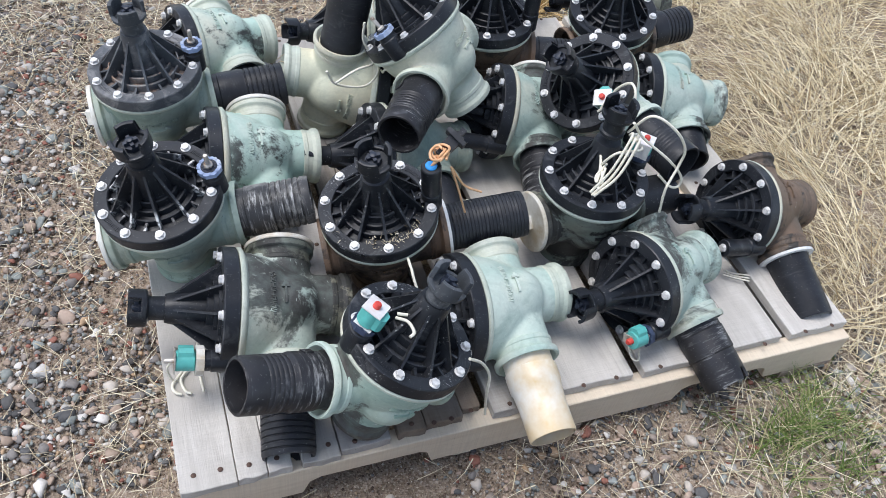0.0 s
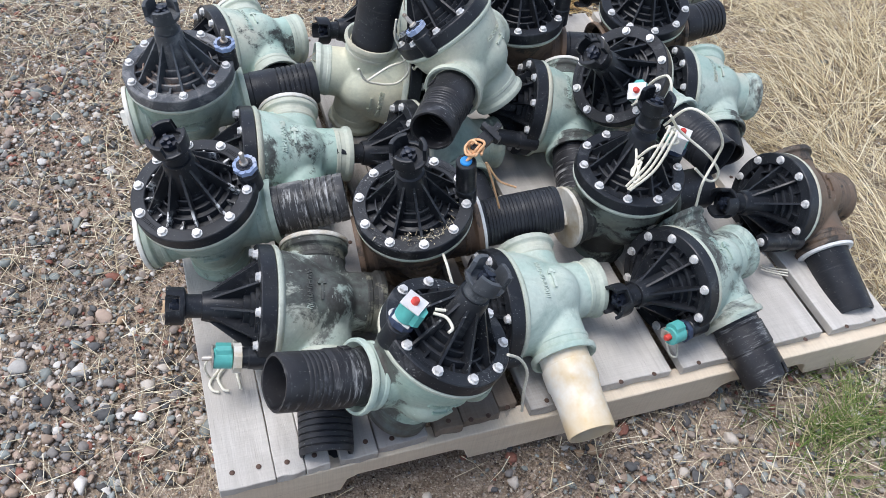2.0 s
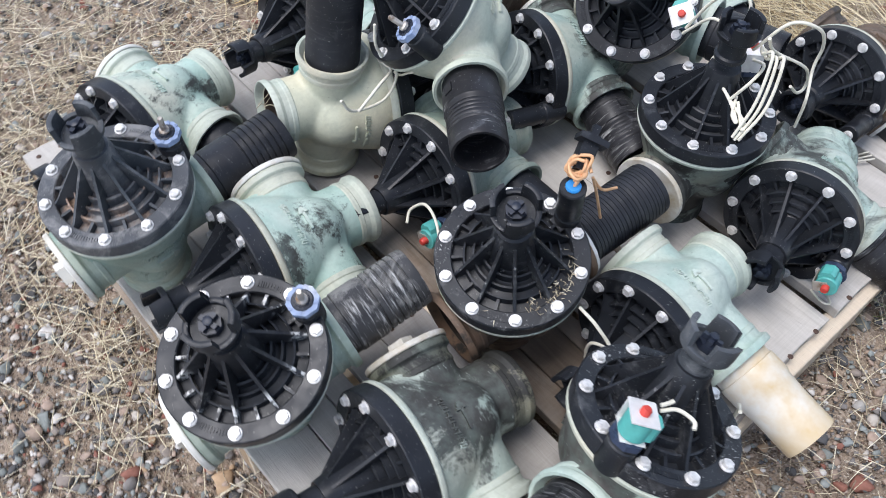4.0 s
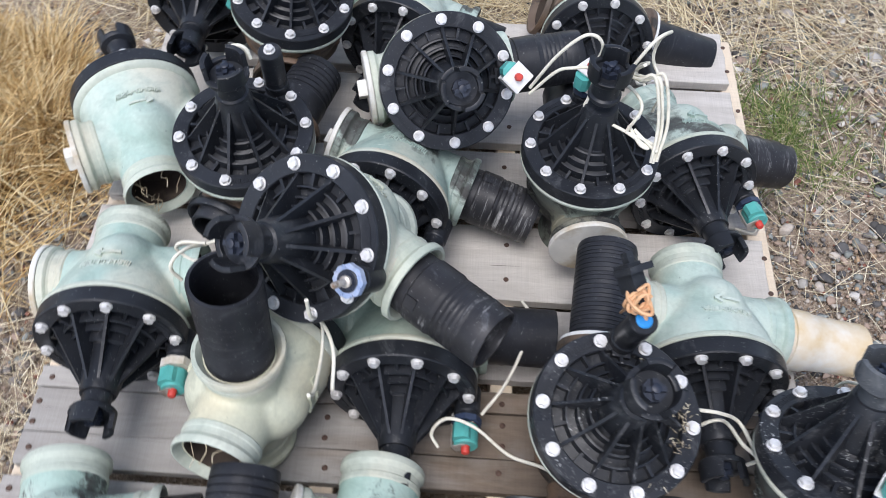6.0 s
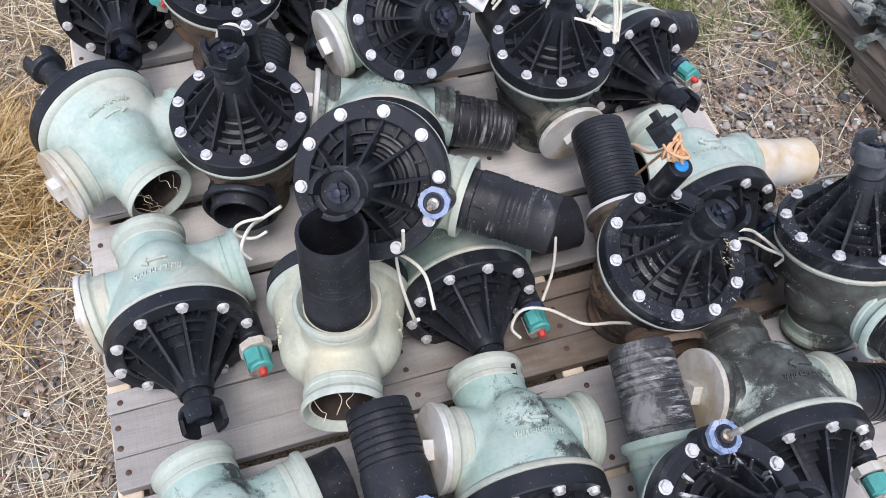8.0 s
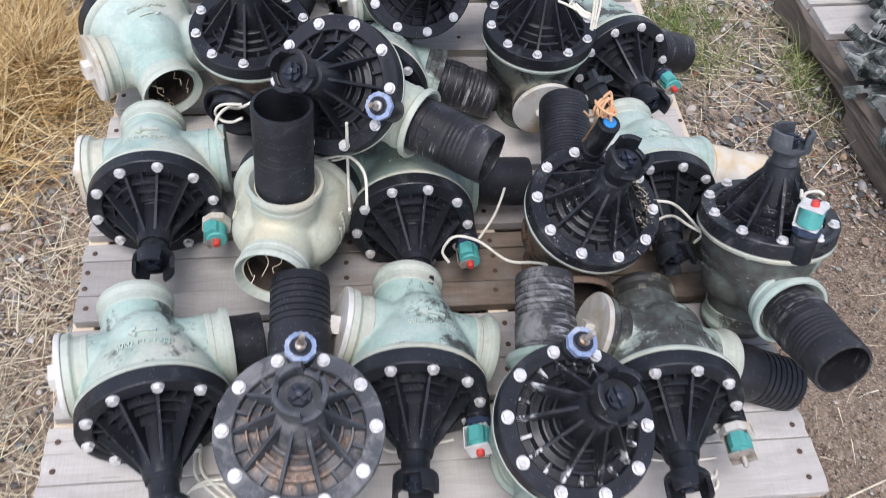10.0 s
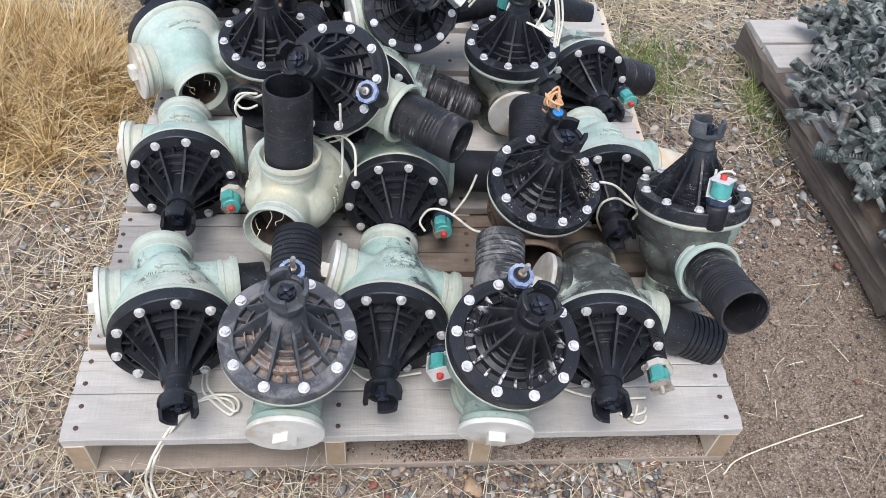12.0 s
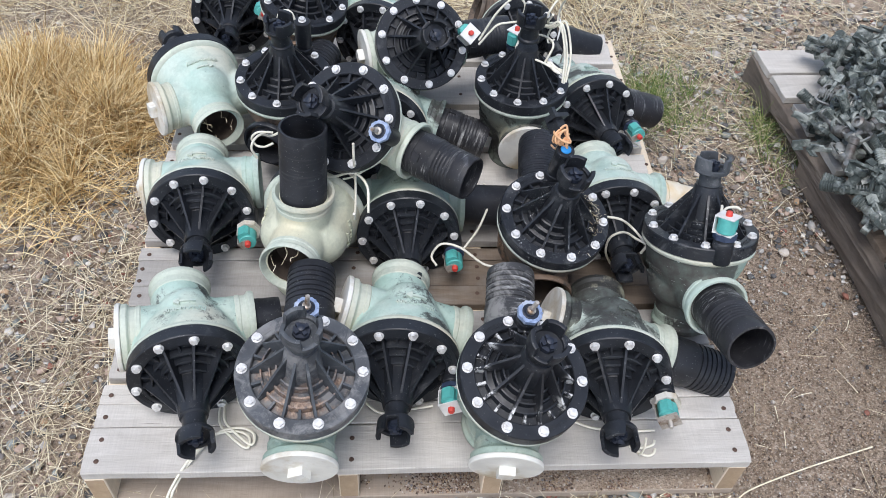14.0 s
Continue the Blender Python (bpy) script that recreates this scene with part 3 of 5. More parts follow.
def pipe_mesh(length, style, seed=0):
    """Cut pipe nipple, hollow, threaded near its outer end or wrapped."""
    rnd = random.Random(seed)
    bm = bmesh.new()
    r, wall = 0.0445, 0.0052
    prof = [(r - wall, -0.035), (r + 0.0005, -0.035), (r + 0.0005, 0.012), (r, 0.013)]
    if style == "threads":
        # a wider sleeve, then cut threads, then the plain end
        prof = [(r - wall, -0.035), (r + 0.0005, -0.035), (r + 0.0005, 0.010), (r + 0.0024, 0.012), (r + 0.0024, length * 0.37), (r + 0.0008, length * 0.39)]
        z = length * 0.42
        while z < length * 0.76:
            prof += [(r + 0.0006, z), (r - 0.0004, z + 0.0018), (r - 0.0003, z + 0.0028), (r + 0.0006, z + 0.0046)]
            z += 0.0078
    elif style == "grooves":
        # a plain sleeve, then cut bands up to the end
        prof = [(r - wall, -0.035), (r + 0.0005, -0.035), (r + 0.0005, 0.010), (r + 0.0022, 0.012), (r + 0.0022, length * 0.40), (r + 0.0008, length * 0.42)]
        z = length * 0.45
        while z < length - 0.010:
            prof += [(r + 0.0008, z), (r - 0.0016, z + 0.0010), (r - 0.0016, z + 0.0022), (r + 0.0008, z + 0.0034)]
            z += 0.0104
    elif style == "wrapped":
        z = 0.014
        while z < length - 0.008:
            prof += [(r + 0.0008 + rnd.uniform(-0.0004, 0.0004), z), (r - 0.0002, z + 0.0006), (r - 0.0002, z + 0.0010), (r + 0.0008, z + 0.0016)]
            z += rnd.uniform(0.0055, 0.0075)
    elif style == "torn":
        prof += [(r + 0.0024, 0.014), (r + 0.0024, length * 0.48), (r, length * 0.5)]
    elif style == "bell":
        prof += [(r + 0.0028, 0.014), (r + 0.0034, length * 0.16), (r + 0.0028, length * 0.34), (r + 0.0004, length * 0.37), (r - 0.002, length * 0.60)]
    end = r - 0.002 if style == "bell" else r
    prof += [(end, length - 0.003), (end - 0.001, length), (r - wall, length), (r - wall, length - 0.004)]
    lathe(bm, prof, 44, close=True)
    if style == "threads":
        for a in (40, 200):
            box(bm, r + 0.001, r + 0.0042, -0.008, 0.008, 0.013, 0.030, pose(0, 0, 0, 0, 0, a))
    if style == "torn" or style == "threads":
        for v in bm.verts:
            if v.co.z > length - 0.006:
                a = math.atan2(v.co.y, v.co.x)
                v.co.z += 0.0008 * math.sin(3 * a + seed) + rnd.uniform(-0.0004, 0.0004)
    if style == "torn":
        for v in bm.verts:
            if v.co.z > length - 0.008:
                a = (math.degrees(math.atan2(v.co.y, v.co.x)) + 360) % 360
                if 100 < a < 150:
                    v.co.z -= 0.022
    return finish(bm, "pipe_nipple", PIPE, 30)


MESH = {}
MESH["body"], MESH["flange"] = body_mesh(), flange_mesh()
MESH["in"], MESH["out"], MESH["base"] = collar_mesh(IN_REACH), collar_mesh(OUT_REACH), collar_mesh(BASE_DROP, 0.0578)
MESH["rib"], MESH["short_rib"] = rib_mesh(True), rib_mesh(False)
MESH["bonnet"], MESH["handle"], MESH["bolt"], MESH["plug"], MESH["drive"] = bonnet_mesh(), handle_mesh(), bolt_mesh(), plug_mesh(), drive_mesh()


def post_mesh():
    bm = bmesh.new()
    lathe(bm, [(0, -0.03), (0.0175, -0.03), (0.019, -0.027), (0.019, 0.012), (0.0175, 0.014), (0.0175, 0.024), (0, 0.024)], 24)
    box(bm, -0.022, 0.0, -0.012, 0.012, -0.026, -0.002)
    return finish(bm, "solenoid_post", BLACK, 30)


def coil_mesh():
    """The wound coil in its moulded cover, with a shoulder where the wires leave."""
    bm = bmesh.new()
    lathe(bm, [(0, 0), (0.0160, 0), (0.0172, 0.0015), (0.0172, 0.0285), (0.0160, 0.030), (0, 0.030)], 36)
    b2 = bmesh.new()
    prism(b2, [(-0.014, 0.0), (0.014, 0.0), (0.0125, 0.0185), (0.007, 0.0245), (-0.007, 0.0245), (-0.0125, 0.0185)], 0.003, 0.0265)
    bevelled(b2, 0.0016, 2)
    tmp = bpy.data.meshes.new("shoulder")
    b2.to_mesh(tmp)
    b2.free()
    bm.from_mesh(tmp)
    return finish(bm, "coil", TEAL, 30)


def bracket_mesh():
    bm = bmesh.new()
    box(bm, -0.0190, 0.0165, -0.0150, 0.0150, -0.0025, -0.0008)
    box(bm, -0.0190, 0.0175, -0.0165, 0.0165, 0.0305, 0.0325)
    box(bm, -0.0195, -0.0178, -0.0150, 0.0150, -0.0025, 0.0325)
    bevelled(bm, 0.0005, 1)
    return finish(bm, "bracket", ZINC)


def strap_mesh():
    bm = bmesh.new()
    box(bm, -0.0190, 0.0150, -0.0090, 0.0090, -0.0025, -0.0008)
    box(bm, -0.0195, -0.0178, -0.0090, 0.0090, -0.0025, 0.0315)
    box(bm, -0.0190, 0.0020, -0.0090, 0.0090, 0.0300, 0.0315)
    bevelled(bm, 0.0005, 1)
    return finish(bm, "bracket", STEEL)


def tip_mesh():
    bm = bmesh.new()
    lathe(bm, [(0, -0.003), (0.0062, -0.003), (0.0060, 0.007), (0.0045, 0.009), (0, 0.009)], 16)
    return finish(bm, "tip", RED, 40)


def nut_mesh():
    bm = bmesh.new()
    prism(bm, ngon(8, 0.0215, radians(22.5)), 0, 0.009)
    for a in range(0, 360, 45):
        x, y = 0.0158 * math.cos(radians(a)), 0.0158 * math.sin(radians(a))
        box(bm, x - 0.0022, x + 0.0022, y - 0.0022, y + 0.0022, 0.008, 0.0100)
        lathe(bm, [(0.0024, 0.0088), (0.0024, 0.0105), (0.0012, 0.0105), (0.0012, 0.0088)], 8, pose(1.16 * x, 1.16 * y, 0), close=True)
    return finish(bm, "locking_nut", BLUE, 35)


def insert_mesh():
    """The dark slotted ring in the nut."""
    bm = bmesh.new()
    lathe(bm, [(0, 0.0090), (0.0142, 0.0090), (0.0142, 0.0103), (0.0126, 0.0110), (0.0096, 0.0104), (0.0090, 0.0122), (0.0070, 0.0122), (0.0066, 0.0096), (0, 0.0096)], 28)
    for k in range(12):
        box(bm, 0.0096, 0.0128, -0.0008, 0.0008, 0.0100, 0.0116, pose(0, 0, 0, 0, 0, 30 * k))
    return finish(bm, "insert", DRIVE, 35)


def stud_mesh():
    bm = bmesh.new()
    lathe(bm, [(0, 0), (0.0075, 0), (0.0075, 0.006), (0.0042, 0.008), (0.0042, 0.030), (0.003, 0.032), (0, 0.032)], 16)
    return finish(bm, "stud", STEEL, 35)


def white_nut_mesh():
    bm = bmesh.new()
    prism(bm, ngon(8, 0.0250, radians(22.5)), 0, 0.013)
    bevelled(bm, 0.0012, 2)
    return finish(bm, "locking_nut", WHITE_PLASTIC, 35)


def cap_mesh():
    bm = bmesh.new()
    lathe(bm, [(0, 0), (0.0172, 0), (0.018, 0.002), (0.018, 0.058), (0.0165, 0.060), (0, 0.060)], 24)
    return finish(bm, "post_cap", BLACK, 35)


def disc_mesh():
    bm = bmesh.new()
    lathe(bm, [(0, 0), (0.0105, 0), (0.0105, 0.004), (0.0085, 0.006), (0, 0.006)], 20)
    return finish(bm, "blue_disc", BRIGHT_BLUE, 35)


def mark_mesh(side):
    """Raised maker's marks on the bowl, as plain bars with an arrow."""
    bm = bmesh.new()
    rnd = random.Random(4)
    for turn in ((0,) if side > 0 else (180,)):
        x = -0.040
        while x < 0.040:
            w = rnd.uniform(0.0042, 0.0068)
            m = pose(0, 0, -0.0805, 0, 0, turn + 90 - math.degrees(x / 0.0965)) @ pose(0.0905, 0, 0, rnd.uniform(-14, -8), 0, 0)
            tall = 0.0050 + rnd.uniform(-0.0008, 0.0012)
            box(bm, -0.004, 0.0012, -w / 2, -w / 2 + 0.0017, -tall, tall, m)
            if rnd.random() < 0.7:
                box(bm, -0.004, 0.0011, w / 2 - 0.0015, w / 2, -tall, rnd.uniform(0.0, 1.0) * tall, m)
            lift = rnd.choice((-0.8, 0.0, 0.8)) * (tall - 0.001)
            box(bm, -0.004, 0.0011, -w / 2, w / 2, lift - 0.0008, lift + 0.0008, m)
            x += w + 0.0016
        m = pose(0, 0, -0.102, 0, 0, turn + 90)
        for k in range(6):
            q = pose(0, 0, 0, 0, 0, -9 + 3.4 * k)
            box(bm, 0.0850, 0.0900, -0.003, 0.003, -0.002, 0.002, m @ q)
        for k in range(3):
            q = pose(0, 0, 0, 0, 0, 8 + 2.2 * k)
            box(bm, 0.0850, 0.0900, -0.002, 0.002, -0.007 + 0.0022 * k, 0.007 - 0.0022 * k, m @ q)
    return finish(bm, "raised_mark", GREEN)


def tape_mesh():
    bm = lathe(bmesh.new(), [(0.0465, -0.001), (0.058, -0.001), (0.0585, 0.003), (0.057, 0.006), (0.0475, 0.007), (0.0465, 0.005)], 48, close=True)
    return finish(bm, "thread_tape", TAPE, 40)


for key, make in (("tape", tape_mesh), ("post", post_mesh), ("coil", coil_mesh), ("bracket", bracket_mesh), ("strap", strap_mesh), ("tip", tip_mesh), ("nut", nut_mesh), ("stud", stud_mesh), ("insert", insert_mesh), ("white_nut", white_nut_mesh), ("cap", cap_mesh), ("disc", disc_mesh)):
    MESH[key] = make()
MESH["mark"], MESH["mark_back"] = mark_mesh(1), mark_mesh(-1)
PIPES = {}


def frame_of(c, z, x):
    z = Vector(z).normalized()
    x = Vector(x)
    x = (x - z * x.dot(z)).normalized()
    y = z.cross(x)
    m = Matrix((x, y, z)).transposed().to_4x4()
    m.translation = c
    return m


def add_solenoid(valve, kind, phi, pin=False, plate=False):
    """The pilot post on the rim of the bonnet and what sits on it."""
    at = pose(0, 0, 0, 0, 0, phi) @ pose(0.0975, 0, 0.0)
    post = part("solenoid", MESH["post"], valve, at)
    if kind == "teal" or kind == "white":
        base = 0.024
        if kind == "white":
            part("locking_nut", MESH["white_nut"], post, pose(0, 0, base), "white plastic locking nut")
            base += 0.012
        else:
            part("locking_nut", MESH["nut"], post, pose(0, 0, base - 0.004), "dark blue locking nut", NAVY)
            base += 0.006
        part("coil", MESH["coil"], post, pose(0, 0, base + 0.002, 0, 0, 40), "teal plastic coil")
        if plate or pin:
            part("bracket", MESH["bracket"], post, pose(0, 0, base + 0.002, 0, 0, 40), "bent rusty steel bracket" if pin else "bent whitish zinc bracket", STEEL if pin else ZINC)
        else:
            part("bracket", MESH["strap"], post, pose(0, 0, base + 0.002, 0, 0, 40), "narrow steel strap")
        if pin:
            part("stud", MESH["stud"], post, pose(0, 0, base + 0.018), "bare steel pin")
        else:
            part("tip", MESH["tip"], post, pose(0, 0, base + 0.034), "red plastic tip")
    elif kind == "blue":
        part("locking_nut", MESH["nut"], post, pose(0, 0, 0.024), "blue octagonal locking nut")
        part("insert", MESH["insert"], post, pose(0, 0, 0.024), "dark slotted ring in the nut")
        part("stud", MESH["stud"], post, pose(0, 0, 0.034, 4, 3, 0), "bare steel stud")
    elif kind == "cap":
        cap = part("post_cap", MESH["cap"], post, pose(0, 0, 0.022))
        part("blue_disc", MESH["disc"], post, pose(0, 0, 0.080), "bright blue disc")
    elif kind == "plain":
        part("post_cap", MESH["cap"], post, pose(0, 0, 0.022))
        part("bolt", MESH["bolt"], post, pose(0, 0, 0.082), "zinc bolt head")
    return post


def add_pipe(valve, port, length, style, seed, label="", material=None):
    turn, reach = {"in": (TURN_IN, IN_REACH), "out": (TURN_OUT, OUT_REACH), "base": (TURN_BASE, BASE_DROP)}[port]
    key = (round(length, 3), style, seed)
    if key not in PIPES:
        PIPES[key] = pipe_mesh(length, style, seed)
    return part("pipe_nipple", PIPES[key], valve, turn @ pose(0, 0, reach, 0, 0, 57 * seed), label or "black threaded pipe nipple", material)


def add_plug(valve, port, seed=0):
    turn, reach = {"in": (TURN_IN, IN_REACH), "out": (TURN_OUT, OUT_REACH), "base": (TURN_BASE, BASE_DROP)}[port]
    return part("plug", MESH["plug"], valve, turn @ pose(0, 0, reach, 0, 0, 31 * seed), "white plastic plug with square boss")


def valve(row, index):
    c, z, x, skin, label, opts = row
    body = new("irrigation_valve")
    body.empty_display_size = 0.1
    body.matrix_world = frame_of(c, z, x)
    tagged(body, label, "valve", "valves heaped on the pallet")
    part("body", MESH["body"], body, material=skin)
    rim = RIM if skin in (GREEN, TOPSTAIN, PALE, CREAM) else (DARK if skin is SOOTED else skin)
    part("flange", MESH["flange"], body, material=RIM)
    for side in ("mark", "mark_back"):
        tagged(part("raised_mark", MESH[side], body, material=GREEN if skin is TOPSTAIN else skin), kind="stuff")
    part("collar", MESH["in"], body, TURN_IN, material=opts.get("in_skin", rim))
    part("collar", MESH["out"], body, TURN_OUT, material=opts.get("out_skin", skin))
    part("collar", MESH["base"], body, TURN_BASE, material=rim)
    lid = opts.get("lid", BLACK)
    spin = opts.get("spin", 37 * index % 360)
    bonnet = part("bonnet", MESH["bonnet"], body, pose(0, 0, 0, 0, 0, opts.get("phi", 180)), "ribbed black plastic bonnet" if lid is not DUSTY else "dusty rust-stained ribbed plastic bonnet", lid)
    for k in range(10):
        for key, turn in (("rib", 18), ("short_rib", 0)):
            part("rib", MESH[key], bonnet, pose(0, 0, 0, 0, 0, turn + 36 * k), material=opts.get("ribs", lid))
    handle = part("handle", MESH["handle"], body, pose(0, 0, 0.084 + opts.get("lift", 0.0), 0, 0, spin), material=opts.get("handle", BLACK))
    part("drive", MESH["drive"], handle, label="dark blue slotted drive")
    for k in range(10):
        part("bolt", MESH["bolt"], body, pose(0, 0, 0, 0, 0, opts.get("phi", 180) + 18 + 36 * k) @ pose(BOLT_R, 0, 0, 0, 0, 23 * k))
    if opts.get("solenoid"):
        add_solenoid(body, opts["solenoid"], opts.get("phi", 180), opts.get("pin", False), opts.get("plate", False))
    for k, (port, length, style) in enumerate(opts.get("pipes", ())):
        if style == "pvc":
            add_pipe(body, port, length, "bell", 1, "white PVC pipe stained yellow", PVC)
        else:
            add_pipe(body, port, length, style, index % 5, material=opts.get("pipe_skin"))
    if "tape" in opts:
        turn, reach = {"in": (TURN_IN, IN_REACH), "out": (TURN_OUT, OUT_REACH)}[opts["tape"]]
        part("thread_tape", MESH["tape"], body, turn @ pose(0, 0, reach), "white thread tape round the joint")
    for port in opts.get("plugs", ()):
        add_plug(body, port, index)
    return body


# centre of the bonnet's face, its outward axis, the inlet's direction
VALVES = [
    ((0.189, 0.131, 0.231), (0.214, -0.973, 0.090), (-0.973, -0.204, 0.110), TOPSTAIN, "mint green valve lying on its side with white plug", {"out_skin": RIM, "pipes": (("out", 0.048, "plain"),), "plugs": ("in",), "solenoid": "teal", "phi": 173.8, "lift": -0.003}),
    ((0.398, 0.054, 0.363), (0.063, -0.107, 0.992), (-0.000, -0.994, -0.107), OLIVE, "olive green upright valve with dusty rust-stained bonnet", {"lid": DUSTY, "ribs": GREYED, "handle": GREYED, "plugs": ("in",), "pipes": (("out", 0.147, "grooves"),), "solenoid": "blue", "phi": 179.5, "lift": -0.010}),
    ((0.555, 0.140, 0.234), (-0.071, -0.993, 0.097), (-0.953, 0.096, 0.289), TOPSTAIN, "pale mint valve lying with stained side and plug", {"out_skin": RIM, "plate": True, "plugs": ("in",), "solenoid": "teal", "phi": 183.9, "lift": -0.010}),
    ((0.754, 0.040, 0.365), (0.126, -0.203, 0.971), (-0.102, -0.976, -0.191), OLIVE, "olive green upright valve with blue nut and plug", {"ribs": PALE_TIPPED, "plugs": ("in",), "pipes": (("out", 0.129, "grooves"),), "solenoid": "blue", "phi": 180.9, "lift": -0.010, "pipe_skin": WORN}),
    ((0.934, 0.105, 0.241), (-0.112, -0.979, 0.169), (-0.937, 0.168, 0.302), SOOTED, "black-stained green valve lying with white locking nut", {"out_skin": RIM, "plugs": ("in",), "pipes": (("out", 0.136, "grooves"),), "solenoid": "white", "phi": 190.4, "lift": -0.011, "pin": True}),
    ((1.136, 0.380, 0.358), (0.005, 0.363, 0.932), (-0.086, 0.928, -0.361), HALF, "green and black stained upright valve with teal solenoid", {"out_skin": GREEN, "plate": True, "lid": FLECKED, "pipes": (("out", 0.133, "threads"),), "solenoid": "teal", "handle": GREYED, "phi": 178.5, "lift": -0.014, "pipe_skin": SCUFFED}),
    ((0.148, 0.519, 0.234), (0.095, -0.989, 0.112), (-0.995, -0.094, 0.010), GREEN, "mint green valve lying with plug and white nut", {"plugs": ("in",), "solenoid": "white", "phi": 168.0, "lift": -0.016}),
    ((0.388, 0.554, 0.242), (0.188, 0.974, -0.126), (0.051, 0.119, 0.992), PALE, "pale cream-green valve with upright black pipe", {"pipes": (("in", 0.144, "plain"),), "phi": 180.0, "lift": 0.002}),
    ((0.450, 0.573, 0.458), (-0.404, -0.564, 0.721), (-0.806, 0.592, 0.012), CREAM, "pale green valve leaning on others with blue nut", {"pipes": (("out", 0.130, "threads"),), "solenoid": "blue", "phi": 182.7, "lift": -0.006, "pipe_skin": SCUFFED}),
    ((0.577, 0.473, 0.219), (-0.006, -0.995, 0.097), (-1.000, 0.008, 0.021), OLIVE, "olive green valve lying under the leaning one", {"pipes": (("out", 0.100, "plain"),), "solenoid": "teal", "phi": 167.8, "lift": -0.010}),
    ((0.855, 0.405, 0.357), (0.102, -0.173, 0.980), (-0.095, -0.982, -0.163), BROWN, "brown upright valve with blue disc and orange wires", {"lid": FLECKED, "pipes": (("out", 0.158, "wrapped"),), "solenoid": "cap", "tape": "out", "phi": 180.1, "lift": -0.006}),
    ((1.020, 0.507, 0.223), (-0.004, -0.997, 0.075), (-0.982, 0.018, 0.190), GREEN, "mint green valve lying with white PVC pipe", {"pipes": (("out", 0.140, "pvc"),), "solenoid": "teal", "phi": 177.6, "lift": -0.014}),
    ((0.057, 1.002, 0.246), (-0.463, 0.884, 0.061), (-0.880, -0.466, 0.087), GREEN, "mint green valve facing away with white plug", {"plugs": ("in",), "phi": 180.0, "lift": -0.003}),
    ((0.306, 0.829, 0.363), (0.017, -0.057, 0.998), (-0.308, -0.950, -0.049), BROWN, "brown upright valve with open dark port", {"pipes": (("out", 0.120, "grooves"), ("in", 0.014, "plain")), "solenoid": "plain", "phi": 174.8, "lift": -0.003, "in_skin": BLACK}),
    ((0.517, 0.770, 0.249), (-0.239, -0.961, 0.139), (-0.947, 0.262, 0.184), STAINED, "dark stained green valve lying with short pipe and plug", {"plugs": ("in",), "pipes": (("out", 0.117, "threads"),), "solenoid": "plain", "phi": 180.4, "lift": -0.010, "pipe_skin": SCUFFED}),
    ((0.615, 0.928, 0.389), (0.177, -0.738, 0.651), (-0.966, -0.256, -0.027), GREEN, "green tilted valve with teal solenoid and plug", {"plate": True, "plugs": ("in",), "pipes": (("out", 0.127, "threads"),), "solenoid": "teal", "phi": 178.5, "lift": -0.010}),
    ((0.843, 0.855, 0.347), (0.008, 0.006, 1.000), (0.070, -0.998, 0.005), DARK, "dark stained upright valve with coiled white wires", {"plate": True, "plugs": ("in",), "pipes": (("out", 0.100, "plain"),), "solenoid": "teal", "phi": 181.2, "lift": 0.019}),
    ((1.039, 0.870, 0.218), (0.227, -0.964, 0.142), (-0.931, -0.171, 0.322), STAINED, "stained green valve lying with torn black pipe", {"pipes": (("out", 0.126, "torn"),), "solenoid": "teal", "phi": 183.3, "lift": -0.010, "pipe_skin": SCUFFED}),
    ((0.130, 1.232, 0.252), (0.017, -0.992, 0.124), (-0.996, -0.005, 0.092), DARK, "dark brown valve lying at the back corner", {"solenoid": "teal", "phi": 209.7, "lift": -0.007}),
    ((0.330, 1.153, 0.363), (0.160, -0.125, 0.979), (0.049, -0.990, -0.134), BROWN, "brown upright valve at the back edge", {"pipes": (("out", 0.120, "grooves"),), "phi": 165.0, "lift": 0.002}),
    ((0.503, 1.163, 0.230), (-0.242, -0.967, 0.075), (-0.948, 0.252, 0.196), STAINED, "stained green valve lying at the back", {"pipes": (("out", 0.060, "plain"),), "phi": 179.9, "lift": -0.010}),
    ((0.889, 1.208, 0.219), (0.035, -0.973, 0.229), (-0.952, 0.038, 0.304), BROWN, "brown valve lying with black pipe over the edge", {"pipes": (("out", 0.145, "plain"),), "solenoid": "plain", "tape": "out", "phi": 186.0, "lift": -0.006}),
]
# ---- ground ----
def ground_mesh():
    """One sheet: fine near the pallets, wide beyond, with low swells."""
    near = np.arange(-2.0, 4.01, 0.05)
    far = np.array([6, 9, 14, 25, 50, 120, 400])
    xs = np.concatenate([-far[::-1], near, far])
    ys = np.concatenate([-far[::-1], near, far])
    verts = []
    for y in ys:
        for x in xs:
            h = 0.010 * noise.noise((x * 2.1, y * 2.1, 3)) + 0.004 * noise.noise((x * 9, y * 9, 7)) - 0.008
            if -0.1 < x < 1.3 and -0.1 < y < 1.45:
                h = min(h, -0.002)
            verts.append((x, y, h))
    n = len(xs)
    faces = [(j * n + i, j * n + i + 1, (j + 1) * n + i + 1, (j + 1) * n + i) for j in range(len(ys) - 1) for i in range(n - 1)]
    me = bpy.data.meshes.new("ground")
    me.from_pydata(verts, [], faces)
    me.materials.append(EARTH)
    me.shade_smooth()
    return me


tagged(new("ground", ground_mesh()), "brown gravelly earth with fine grit", "ground", kind="structure")
rng = np.random.default_rng(5)


